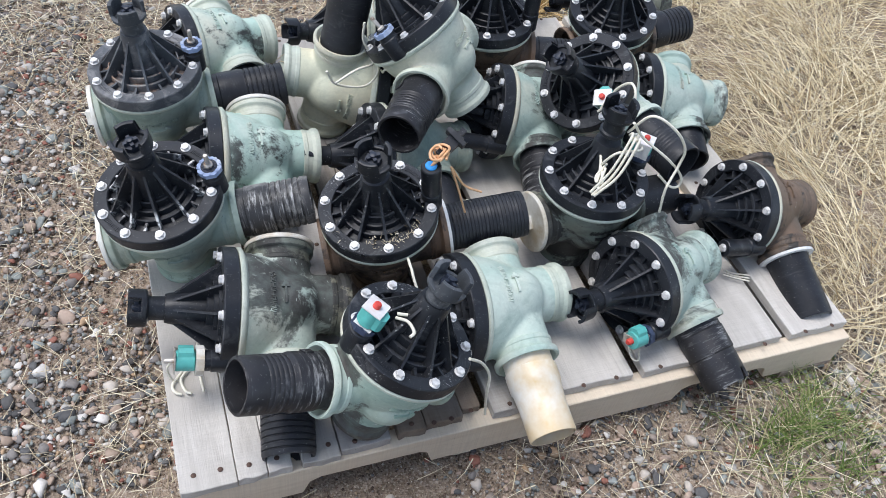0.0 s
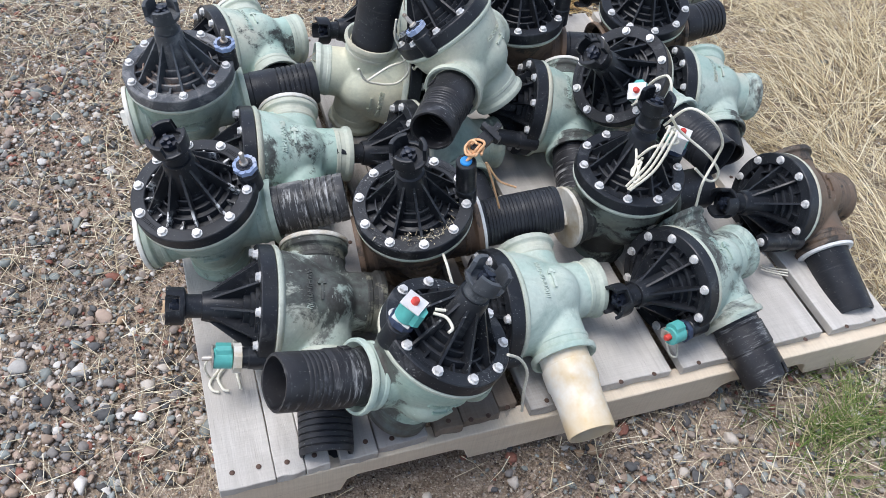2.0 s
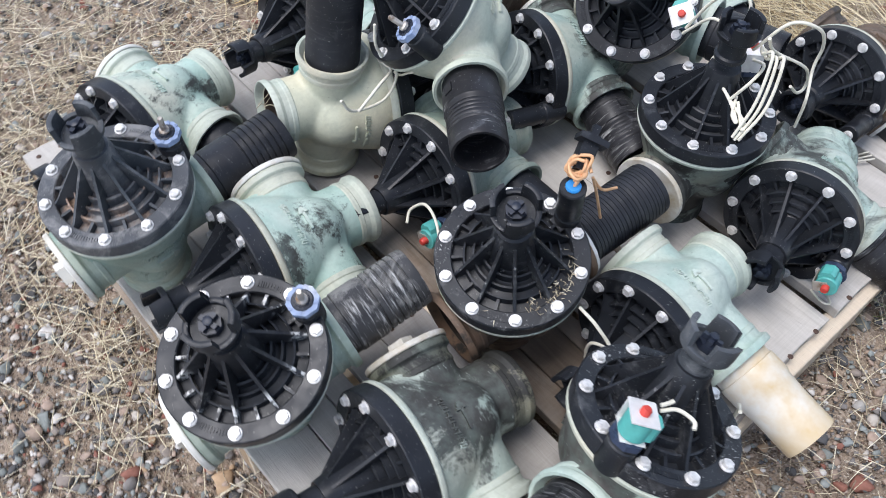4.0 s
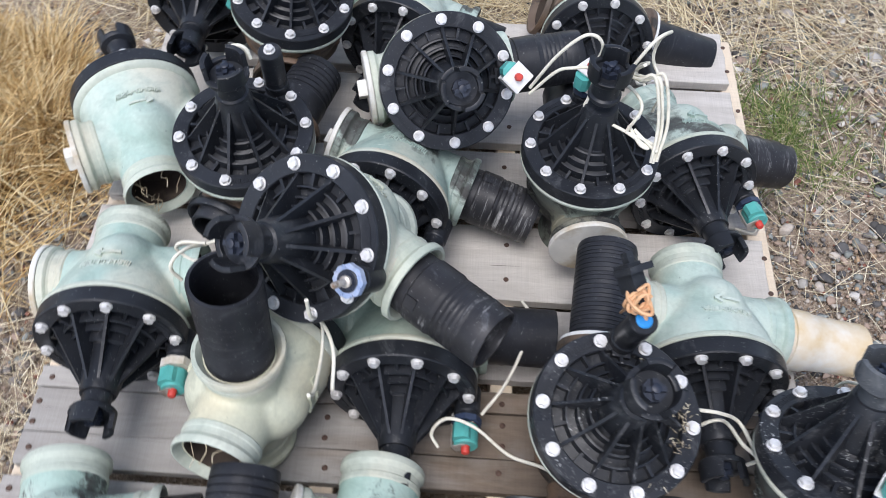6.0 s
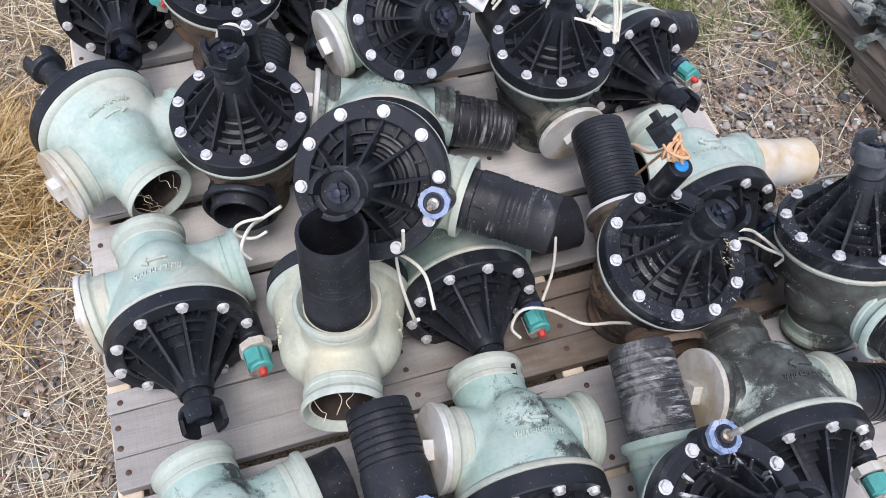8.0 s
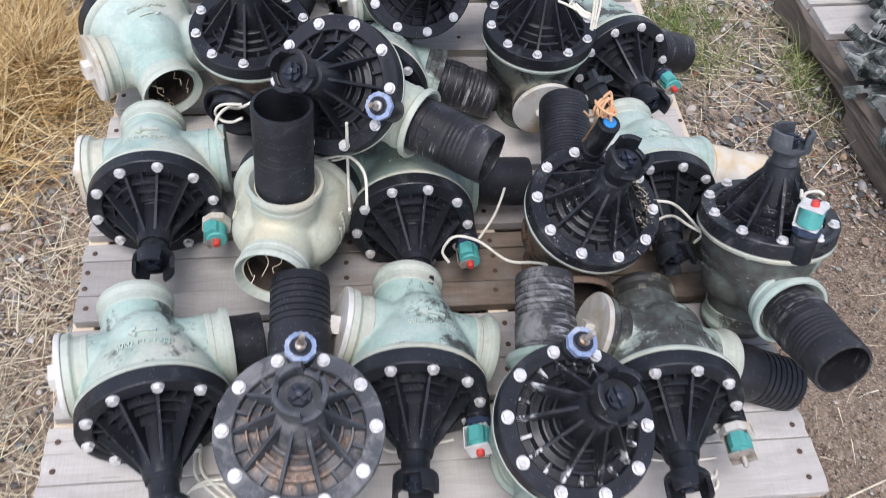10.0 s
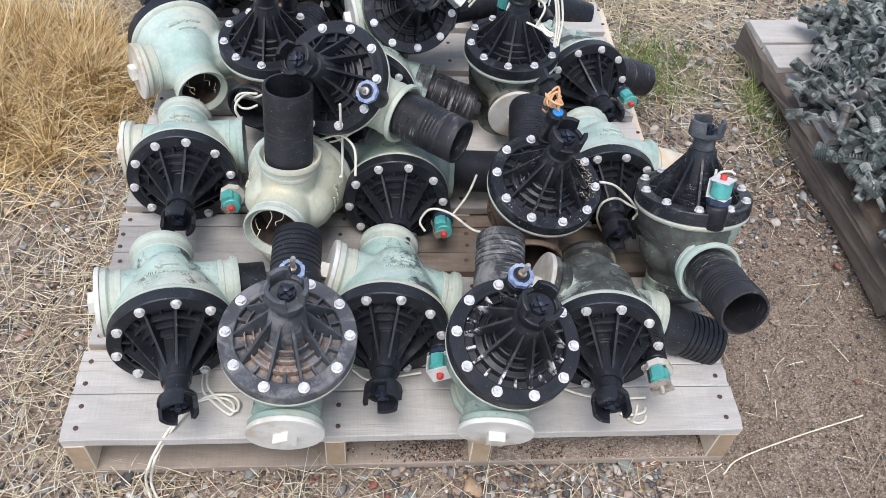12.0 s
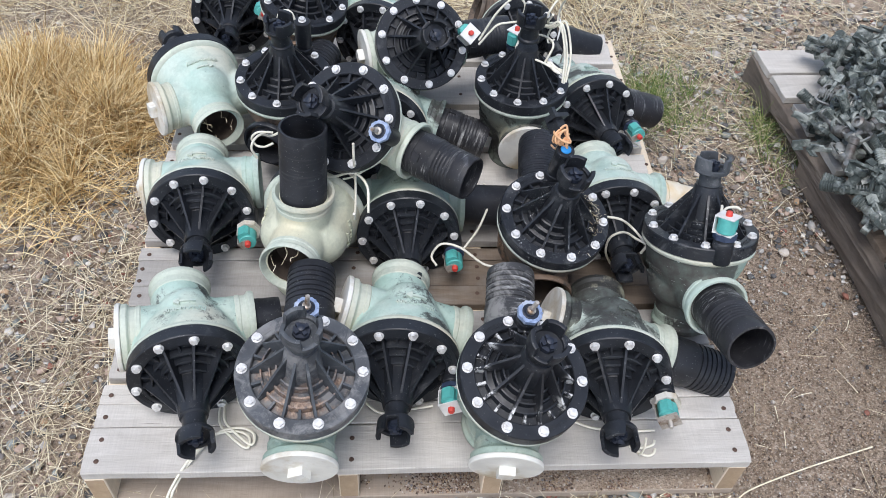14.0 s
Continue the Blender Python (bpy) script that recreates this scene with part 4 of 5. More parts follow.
def from_arrays(name, verts, faces, material, label, category, smooth=True):
    me = bpy.data.meshes.new(name)
    me.from_pydata(verts, [], faces)
    me.materials.append(material)
    if smooth:
        me.shade_smooth()
    return tagged(new(name, me), label, category, kind="stuff")


def unit_ico(sub):
    if sub == 0:
        v = np.array([(1, 0, 0), (0, 1, 0), (-1, 0, 0), (0, -1, 0), (0, 0, 1), (0, 0, -1)], float)
        return v, np.array([(0, 1, 4), (1, 2, 4), (2, 3, 4), (3, 0, 4), (1, 0, 5), (2, 1, 5), (3, 2, 5), (0, 3, 5)])
    bm = bmesh.new()
    bmesh.ops.create_icosphere(bm, subdivisions=sub, radius=1)
    v = np.array([p.co[:] for p in bm.verts])
    f = np.array([[p.index for p in q.verts] for q in bm.faces])
    bm.free()
    return v, f


def scatter_pebbles(name, places, sizes, label, detail=2, level=0.0, material=PEBBLE):
    base, faces = unit_ico(detail)
    allv, allf = [], []
    for k, ((x, y), s) in enumerate(zip(places, sizes)):
        ax = np.array([1.0, rng.uniform(0.65, 1.0), rng.uniform(0.45, 0.75)])
        lump = 1 + 0.24 * np.sin(base @ rng.normal(0, 2.2, 3) + rng.uniform(0, 6)) + 0.10 * np.sin(base @ rng.normal(0, 4, 3) + rng.uniform(0, 6))
        p = base * lump[:, None]
        if detail > 1:
            # broken faces
            for cut in range(5):
                n = rng.normal(0, 1, 3)
                n /= np.linalg.norm(n)
                p = p - np.maximum(0, p @ n - rng.uniform(0.42, 0.80))[:, None] * n
        p = p * ax * s
        a, t = rng.uniform(0, 6.28), rng.normal(0, 0.3)
        ca, sa, ct, st = math.cos(a), math.sin(a), math.cos(t), math.sin(t)
        p = p @ np.array([[1, 0, 0], [0, ct, -st], [0, st, ct]]).T
        p = p @ np.array([[ca, -sa, 0], [sa, ca, 0], [0, 0, 1]]).T
        allv.append(p + (x, y, level + s * 0.18))
        allf.append(faces + k * len(base))
    return from_arrays(name, np.concatenate(allv).tolist(), np.concatenate(allf).tolist(), material, label, "pebbles")


def blades(name, roots, lengths, heads, rises, width, droop, material, label, category, segs=4):
    """Thin three-sided stalks: root, length, compass heading, rise angle, sag."""
    allv, allf = [], []
    n = 0
    for (x, y, z), ln, hd, rs, in zip(roots, lengths, heads, rises):
        w = width * rng.uniform(0.6, 1.3)
        p = np.array([x, y, z], float)
        turn = rng.normal(0, 0.25)
        rings = []
        for k in range(segs + 1):
            t = k / segs
            a = hd + turn * t
            e = rs - droop * t * rng.uniform(0.7, 1.3)
            d = np.array([math.cos(a) * math.cos(e), math.sin(a) * math.cos(e), math.sin(e)])
            s = np.array([-math.sin(a), math.cos(a), 0])
            u = np.cross(d, s)
            r = w * (1 - 0.8 * t) + 0.0001
            rings.append([p + s * r, p - s * r, p + u * r * 0.8])
            p = p + d * ln / segs
            p[2] = max(p[2], 0.003 + 0.5 * z)
        for q in rings:
            allv += [tuple(v) for v in q]
        for k in range(segs):
            o = n + 3 * k
            for i, j in ((0, 1), (1, 2), (2, 0)):
                allf.append((o + i, o + j, o + 3 + j, o + 3 + i))
        n += 3 * (segs + 1)
    return from_arrays(name, allv, allf, material, label, category, False)


def under_pallet(x, y, m=0.0):
    return (-m < x < 1.2 + m and -m < y < 1.38 + m) or (1.64 - m < x < 2.8 + m and -0.15 - m < y < 1.36 + m)


def spots(n, x0, x1, y0, y1, keep):
    out = []
    while len(out) < n:
        x, y = rng.uniform(x0, x1), rng.uniform(y0, y1)
        if rng.random() < keep(x, y):
            out.append((x, y))
    return out


def near(x, y, cx, cy, rx, ry):
    """One close by, fading unevenly to nothing beyond the radii."""
    e = math.hypot((x - cx) / rx, (y - cy) / ry) + 0.22 * noise.noise((x * 2.5, y * 2.5, 17))
    return max(0.0, min(1.0, (1.0 - e) / 0.25))


def gravel_density(x, y):
    if under_pallet(x, y, -0.06):
        return 0.0
    d = 0.75 + 0.5 * noise.noise((x * 1.3, y * 1.3, 11))
    if x > 1.1 and y < 0.95:
        d *= max(0.006, min(1.0, (y - 0.38) / 0.5))
    if y < 0.02:
        d *= 1.1 if y > -0.10 else 1.45
    if x < 0.0 and y > -0.1:
        d *= 0.55
    if x > 1.2 and y > 0.85:
        d *= 0.85
    if y > 1.42:
        d *= 0.12 if x < 1.25 else 0.6
    if x > 1.66:
        d *= 0.3
    return max(0.01, min(1, d)) * max(0.02, near(x, y, 0.5, 0.4, 1.9, 1.9))


pts = spots(13200, -1.2, 2.1, -1.25, 2.1, gravel_density)
scatter_pebbles("pebbles", pts, np.clip(rng.lognormal(-4.93, 0.36, len(pts)), 0.0042, 0.020), "mixed grey brown and white rounded pebbles")
pts = spots(22000, -1.2, 2.1, -1.25, 2.1, gravel_density)
scatter_pebbles("small_pebbles", pts, rng.uniform(0.0022, 0.0056, len(pts)), "small mixed pebbles between the larger ones", 1)
pts = spots(24000, -0.8, 1.75, -0.6, 1.7, lambda x, y: 0.0 if under_pallet(x, y, -0.05) else (1.0 if (x > 1.15 and y < 0.8) or y < -0.02 else 0.3))
scatter_pebbles("grit", pts, rng.uniform(0.0013, 0.0040, len(pts)), "small brown and white grit in the dirt", 0, 0.0, GRIT)
pts = spots(30000, 1.12, 1.78, -0.75, 0.95, lambda x, y: max(0.0, min(1.0, 0.75 + 0.6 * noise.noise((x * 4, y * 4, 19)))) * min(1.0, (0.98 - y) / 0.3))
scatter_pebbles("seed_litter", pts, rng.uniform(0.0011, 0.0028, len(pts)), "fine pale and brown seed husks over the dirt", 0, 0.0, HUSK)


def straw_density(x, y):
    if under_pallet(x, y, -0.02):
        return 0.0
    d = 0.35 + 0.6 * noise.noise((x * 1.7, y * 1.7, 31))
    if x < 0.05 and y > -0.1:
        d += 0.55
    if y < 0.0 and x < 1.2:
        d += (0.45 if x < 0.5 else 0.05) if y > -0.15 else 0.0
    if y > 1.35:
        d += 0.8
    if x > 1.2 and y > 0.85:
        d += 0.05
    if x > 1.2:
        d *= 0.10 if y < 0.55 else (0.45 if y < 1.3 else 1.0)
    if y < -0.13 and x > -0.15:
        d *= 0.35
    return max(0.02, min(1, d)) * max(0.03, near(x, y, 0.3, 0.8, 2.0, 2.0))


pts = spots(30000, -1.4, 2.1, -1.0, 2.4, straw_density)
blades("straw", [(x, y, rng.uniform(0.002, 0.018)) for x, y in pts], rng.uniform(0.012, 0.075, len(pts)) * rng.choice([1.0, 1.0, 1.0, 1.0, 2.4], len(pts)), rng.uniform(0, 6.28, len(pts)), rng.normal(0.08, 0.14, len(pts)), 0.0009, 0.15, STRAW, "dry straw stalks scattered over the gravel", "straw", 2)
pts = spots(13500, -1.6, 2.0, 1.40, 3.9, lambda x, y: (1.0 if x < 1.25 + 0.2 * noise.noise((y, x, 2)) else 0.25) * max(0.12, min(1.0, 0.65 + 1.3 * noise.noise((x * 4, y * 4, 29)))) * near(x, y, 0.2, 2.2, 2.1, 1.9) * (1.0 if x > -0.05 else max(0.0, min(1.0, (y - 1.5) / 0.3 + 0.5 + 1.2 * noise.noise((x * 3, y * 3, 23))))))
blades("flattened_straw", [(x, y, rng.uniform(0.004, 0.055)) for x, y in pts], rng.uniform(0.07, 0.30, len(pts)), [2.5 + 2.2 * noise.noise((x * 2.2, y * 2.2, 8)) + rng.normal(0, 0.75) for x, y in pts], rng.normal(0.10, 0.18, len(pts)), 0.0015, 0.18, PALESTRAW, "pale flattened dry grass behind the pallet", "straw", 4)

pts = [(x, y) for x, y in zip(rng.normal(0.5, 2.6, 5000), rng.normal(0.6, 2.6, 5000)) if max(abs(x - 0.5), abs(y - 0.6)) > 1.5]
scatter_pebbles("far_pebbles", pts, np.clip(rng.lognormal(-4.9, 0.45, len(pts)), 0.003, 0.022), "scattered pebbles on the ground further off", 1)
pts = [(x, y) for x, y in zip(rng.normal(0.5, 2.4, 4000), rng.normal(0.8, 2.4, 4000)) if max(abs(x - 0.5), abs(y - 0.6)) > 1.4]
blades("far_straw", [(x, y, rng.uniform(0.002, 0.015)) for x, y in pts], rng.uniform(0.04, 0.2, len(pts)), rng.uniform(0, 6.28, len(pts)), rng.normal(0.1, 0.12, len(pts)), 0.0012, 0.2, STRAW, "thin dry straw on the ground further off", "straw", 2)


pts = spots(5200, 1.15, 3.2, 1.35, 3.4, lambda x, y: max(0.0, min(1.0, 0.55 + 0.9 * noise.noise((x * 2, y * 2, 41)))) * near(x, y, 1.9, 2.1, 1.1, 1.1))
scatter_pebbles("gravel_patch", pts, np.clip(rng.lognormal(-4.8, 0.4, len(pts)), 0.004, 0.02), "pale grey and brown gravel behind the pallets", 1)
pts = spots(3600, 1.2, 3.0, 1.0, 3.2, lambda x, y: 0.0 if under_pallet(x, y) else max(0.0, min(1.0, 0.5 - 0.9 * noise.noise((x * 2, y * 2, 41)))))
blades("straw_patch", [(x, y, rng.uniform(0.002, 0.02)) for x, y in pts], rng.uniform(0.03, 0.16, len(pts)), rng.uniform(0, 6.28, len(pts)), rng.normal(0.12, 0.14, len(pts)), 0.0011, 0.2, STRAW, "thin pale straw over the gravel behind the pallets", "straw", 3)


def clump_density(x, y):
    e = ((x + 0.40) / 0.36) ** 2 + ((y - 1.06) / 0.28) ** 2 + 0.35 * noise.noise((x * 5, y * 5, 1))
    return 1.0 if e < 0.8 else (0.25 if e < 1.05 else 0.0)


tufts = spots(95, -0.85, -0.03, 0.72, 1.45, clump_density)
roots, lengths, heads, rises = [], [], [], []
for x, y in tufts:
    lean, tall = math.atan2(y - 1.10, x + 0.40) + rng.normal(0, 0.5), rng.uniform(0.10, 0.205) * (1.1 - 0.35 * min(1.0, ((x + 0.40) / 0.36) ** 2 + ((y - 1.06) / 0.28) ** 2))
    for k in range(105):
        a, q = rng.uniform(0, 6.28), abs(rng.normal(0, 0.020))
        roots.append((x + q * math.cos(a), y + q * math.sin(a), 0.0))
        lengths.append(tall * rng.uniform(0.45, 1.15))
        heads.append(a + 0.7 * math.sin(lean - a))
        rises.append(1.45 - 26 * q + rng.normal(-0.12, 0.16))
blades("dry_grass_clump", roots, lengths, heads, rises, 0.0017, 0.55, GOLD, "tall golden dry grass clump beside the pallet", "grass", 4)
pts = spots(1500, -0.85, 0.0, 0.55, 1.5, lambda x, y: max(clump_density(x, y - 0.0), clump_density(x, y + 0.16) * 0.7))
blades("dry_grass_litter", [(x, y, rng.uniform(0.0, 0.05)) for x, y in pts], rng.uniform(0.06, 0.2, len(pts)), rng.uniform(0, 6.28, len(pts)), rng.normal(0.35, 0.3, len(pts)), 0.0013, 0.6, GOLD, "fallen golden grass stalks round the clump", "grass", 3)


def green_density(x, y):
    if noise.noise((x * 14, y * 14, 5)) < -0.05:
        return 0.0
    a = math.exp(-(((x - 1.34) / 0.10) ** 2 + ((y - 1.20) / 0.11) ** 2))
    b = math.exp(-(((x - 1.60) / 0.05) ** 2 + ((y - 1.08) / 0.16) ** 2))
    return max(a, b * 0.55)


pts = spots(820, 1.16, 1.7, 0.6, 1.7, green_density)
blades("grass_tuft", [(x, y, 0.0) for x, y in pts], rng.uniform(0.035, 0.12, len(pts)), rng.uniform(0, 6.28, len(pts)), rng.normal(0.75, 0.3, len(pts)), 0.0011, 0.7, GRASS, "short green grass tufts between the pallets", "grass", 3)
bm = tube(bmesh.new(), [(1.195, -0.03, 0.006), (1.235, 0.0, 0.010), (1.36, 0.042, 0.012), (1.52, 0.088, 0.010)], 0.0016, 6)
pts = spots(14000, 0.46, 1.17, 0.004, 0.13, lambda x, y: max(0.0, (0.30 if x < 0.72 else 0.95) + 1.0 * noise.noise((x * 7, y * 12, 4)) + 3.0 * (y - 0.06)))
scatter_pebbles("spilled_grit", pts, rng.uniform(0.0012, 0.0034, len(pts)), "brown grit spilled over the lower pallet board", 0, 0.0195, GRIT)
drift = bmesh.new()
rows = {}
for i in range(71):
    for j in range(15):
        x, y = 0.482 + 0.0096 * i, 0.001 + 0.0092 * j
        cover = (-0.25 if x < 0.70 else 0.75) + 6.0 * (y - 0.06) + 0.9 * noise.noise((x * 9, y * 13, 4)) + 0.5 * noise.noise((x * 40, y * 40, 6))
        rows[i, j] = drift.verts.new((x, y, 0.0185 + max(-0.004, min(0.006, 0.005 * cover))))
for i in range(70):
    for j in range(14):
        drift.faces.new([rows[i, j], rows[i + 1, j], rows[i + 1, j + 1], rows[i, j + 1]])
tagged(new("spilled_dirt", finish(drift, "spilled_dirt", EARTH, 60)), "brown dirt drifted over the lower pallet board", "dirt", kind="stuff")
tagged(new("straw_stalk", finish(bm, "straw_stalk", STALK, 40)), "long pale straw stalk on the bare dirt", "straw")


# ---- the pallets ----
def plank(length, width, thick, seed, rough=0.0012):
    """A sawn board, lying along x, with uneven edges and split ends."""
    rnd = random.Random(seed)
    bm = bmesh.new()
    nx, ny = 24, 4
    grid = {}
    for k, z in enumerate((0, thick)):
        for i in range(nx + 1):
            for j in range(ny + 1):
                x = length * i / nx + (rnd.uniform(-0.002, 0.002) if i in (0, nx) else 0)
                y = width * j / ny
                if j in (0, ny):
                    y += rough * 1.4 * noise.noise((x * 9, seed * 3.1 + j, 0))
                zz = z + rough * noise.noise((x * 5, y * 22, seed)) * (1 if k else 0.3)
                grid[k, i, j] = bm.verts.new((x, y, zz))
    for i in range(nx):
        for j in range(ny):
            bm.faces.new([grid[1, a, b] for a, b in ((i, j), (i + 1, j), (i + 1, j + 1), (i, j + 1))])
            bm.faces.new([grid[0, a, b] for a, b in ((i, j), (i, j + 1), (i + 1, j + 1), (i + 1, j))])
    for i in range(nx):
        for j in (0, ny):
            bm.faces.new([grid[k, a, j] for k, a in ((0, i), (0, i + 1), (1, i + 1), (1, i))])
    for j in range(ny):
        for i in (0, nx):
            bm.faces.new([grid[k, i, b] for k, b in ((0, j), (1, j), (1, j + 1), (0, j + 1))])
    bmesh.ops.recalc_face_normals(bm, faces=bm.faces)
    bevelled(bm, 0.0014, 1, 50)
    return bm


def stringer(length, seed, thick=0.036, height=0.088, rot=0.0015):
    """A notched runner, along x, its side profile cut for forks."""
    q = length
    n0, n1 = 0.145 * q, 0.318 * q
    n2, n3 = 0.698 * q, 0.865 * q
    d = 0.045
    out = [(0, 0), (n0, 0), (n0 + 0.012, d * 0.8), (n0 + 0.03, d), (n1 - 0.03, d), (n1 - 0.012, d * 0.8), (n1, 0), (n2, 0), (n2 + 0.012, d * 0.8), (n2 + 0.03, d), (n3 - 0.03, d), (n3 - 0.012, d * 0.8), (n3, 0), (q, 0), (q, height)]
    out += [(q * (1 - k / 24), height + rot * noise.noise((k * 0.7, seed, 1))) for k in range(1, 24)] + [(0, height)]
    bm = prism(bmesh.new(), out, -thick, 0, pose(0, 0, 0, 90, 0, 0))
    bmesh.ops.recalc_face_normals(bm, faces=bm.faces)
    bevelled(bm, 0.002, 1, 30)
    if rot > 0.002:
        # eaten edges: cut into short lengths and pushed about
        cuts = [e for e in bm.edges if abs(e.verts[0].co.x - e.verts[1].co.x) > 0.03]
        bmesh.ops.subdivide_edges(bm, edges=cuts, cuts=3)
        for v in bm.verts:
            v.co.y += rot * 1.2 * noise.noise((v.co.x * 14, v.co.z * 30, seed + v.co.y * 9))
            v.co.z += rot * 0.6 * noise.noise((v.co.x * 22, v.co.y * 30, seed + 5))
    return bm


def nail_mesh():
    bm = lathe(bmesh.new(), [(0, 0), (0.0045, 0), (0.0047, 0.0008), (0.0035, 0.0016), (0, 0.0018)], 10)
    return finish(bm, "nail", RUST, 40)


NAIL = nail_mesh()
pallet = tagged(new("wooden_pallet"), "weathered grey wooden pallet under the valves", "pallet")
RUNNERS = (0.002, 0.445, 0.708, 1.162)
for k, x in enumerate(RUNNERS):
    runner = finish(stringer(1.372, k), "stringer", RAW)
    runner.materials.append(ENDWOOD)
    for f in runner.polygons:
        f.material_index = 1 if abs(f.normal.x) > 0.95 and not 0.1 < f.center.x < 1.3 else 0
    ob = part("stringer", runner, pallet, pose(x, 0, 0.020, 0, 0, 90) @ pose(0, -0.036, 0))
BOARDS = [(0.0, 0.090, 0.000, 1.200, WOOD), (0.0915, 0.1385, 0.003, 1.199, WOOD), (0.1398, 0.181, 0.003, 1.197, WOOD), (0.196, 0.262, 0.006, 1.198, WOOD), (0.2635, 0.352, 0.004, 1.190, GREYWOOD), (0.368, 0.418, 0.008, 1.186, SPLITWOOD), (0.4195, 0.489, 0.008, 1.180, SPLITWOOD), (0.4915, 0.526, 0.005, 1.168, SPLITWOOD), (0.546, 0.676, 0.007, 1.190, GREYWOOD), (0.692, 0.842, 0.005, 1.176, WOOD), (0.866, 1.012, 0.010, 1.178, WOOD), (1.034, 1.200, 0.012, 1.170, WOOD), (1.224, 1.371, 0.012, 1.172, WOOD)]
for k, (y0, y1, x0, x1, skin) in enumerate(BOARDS):
    b = part("deck_board", finish(plank(x1 - x0, y1 - y0, 0.021, k), "deck_board", skin), pallet, pose(x0, y0, 0.1085, 0, 0, 0))
    for x in (0.022, 0.465, 0.726, 1.176):
        for f in ((0.25, 0.72) if y1 - y0 > 0.06 else (0.5,)):
            part("nail", NAIL, b, pose(x - x0 + 0.004 * math.sin(9 * k + 30 * x), (y1 - y0) * f + 0.004 * math.sin(5 * k + 11 * x), 0.0212))
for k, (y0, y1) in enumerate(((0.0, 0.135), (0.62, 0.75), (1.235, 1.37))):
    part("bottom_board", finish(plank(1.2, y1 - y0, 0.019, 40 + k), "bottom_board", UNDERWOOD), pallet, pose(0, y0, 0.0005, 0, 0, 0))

old = tagged(new("wooden_pallet"), "dark rotten wooden pallet under a heap of fittings", "pallet")
old.matrix_world = pose(1.680, -0.13, 0.0, 0, 0, 2.7)
for k, x in enumerate((0.0, 0.55, 1.12)):
    bm = stringer(1.46, 20 + k, 0.05, 0.085, 0.007)
    part("stringer", finish(bm, "stringer", OLDWOOD), old, pose(x, 0, 0.012, 0, 0, 90) @ pose(0, -0.05, 0))
for k, (y0, y1, x0) in enumerate(((0.0, 0.13, 0.012), (0.16, 0.27, 0.02), (0.32, 0.45, 0.008), (0.50, 0.60, 0.03), (0.64, 0.76, 0.024), (0.80, 0.90, 0.04), (0.93, 1.05, 0.034), (1.08, 1.20, 0.026), (1.225, 1.33, 0.012), (1.34, 1.452, 0.010))):
    part("deck_board", finish(plank(1.20 - x0, y1 - y0, 0.020, 60 + k), "deck_board", WOOD if k > 5 else BROWNWOOD), old, pose(x0, y0, 0.0975))


# ---- the valves ----
MADE = [valve(row, k) for k, row in enumerate(VALVES)]


# dry plant bits caught on the brown valve's bonnet
lid = MADE[10].matrix_world
pts = [lid @ Vector((0.083 * math.cos(a) + rng.normal(0, 0.007), 0.083 * math.sin(a) + rng.normal(0, 0.007), 0.003)) for a in rng.normal(1.77, 0.45, 80)]
blades("plant_litter", [tuple(p) for p in pts], rng.uniform(0.003, 0.012, len(pts)), rng.uniform(0, 6.28, len(pts)), rng.normal(0.1, 0.2, len(pts)), 0.0005, 0.3, STRAW, "dry plant bits caught on a bonnet's rim", "straw", 2)


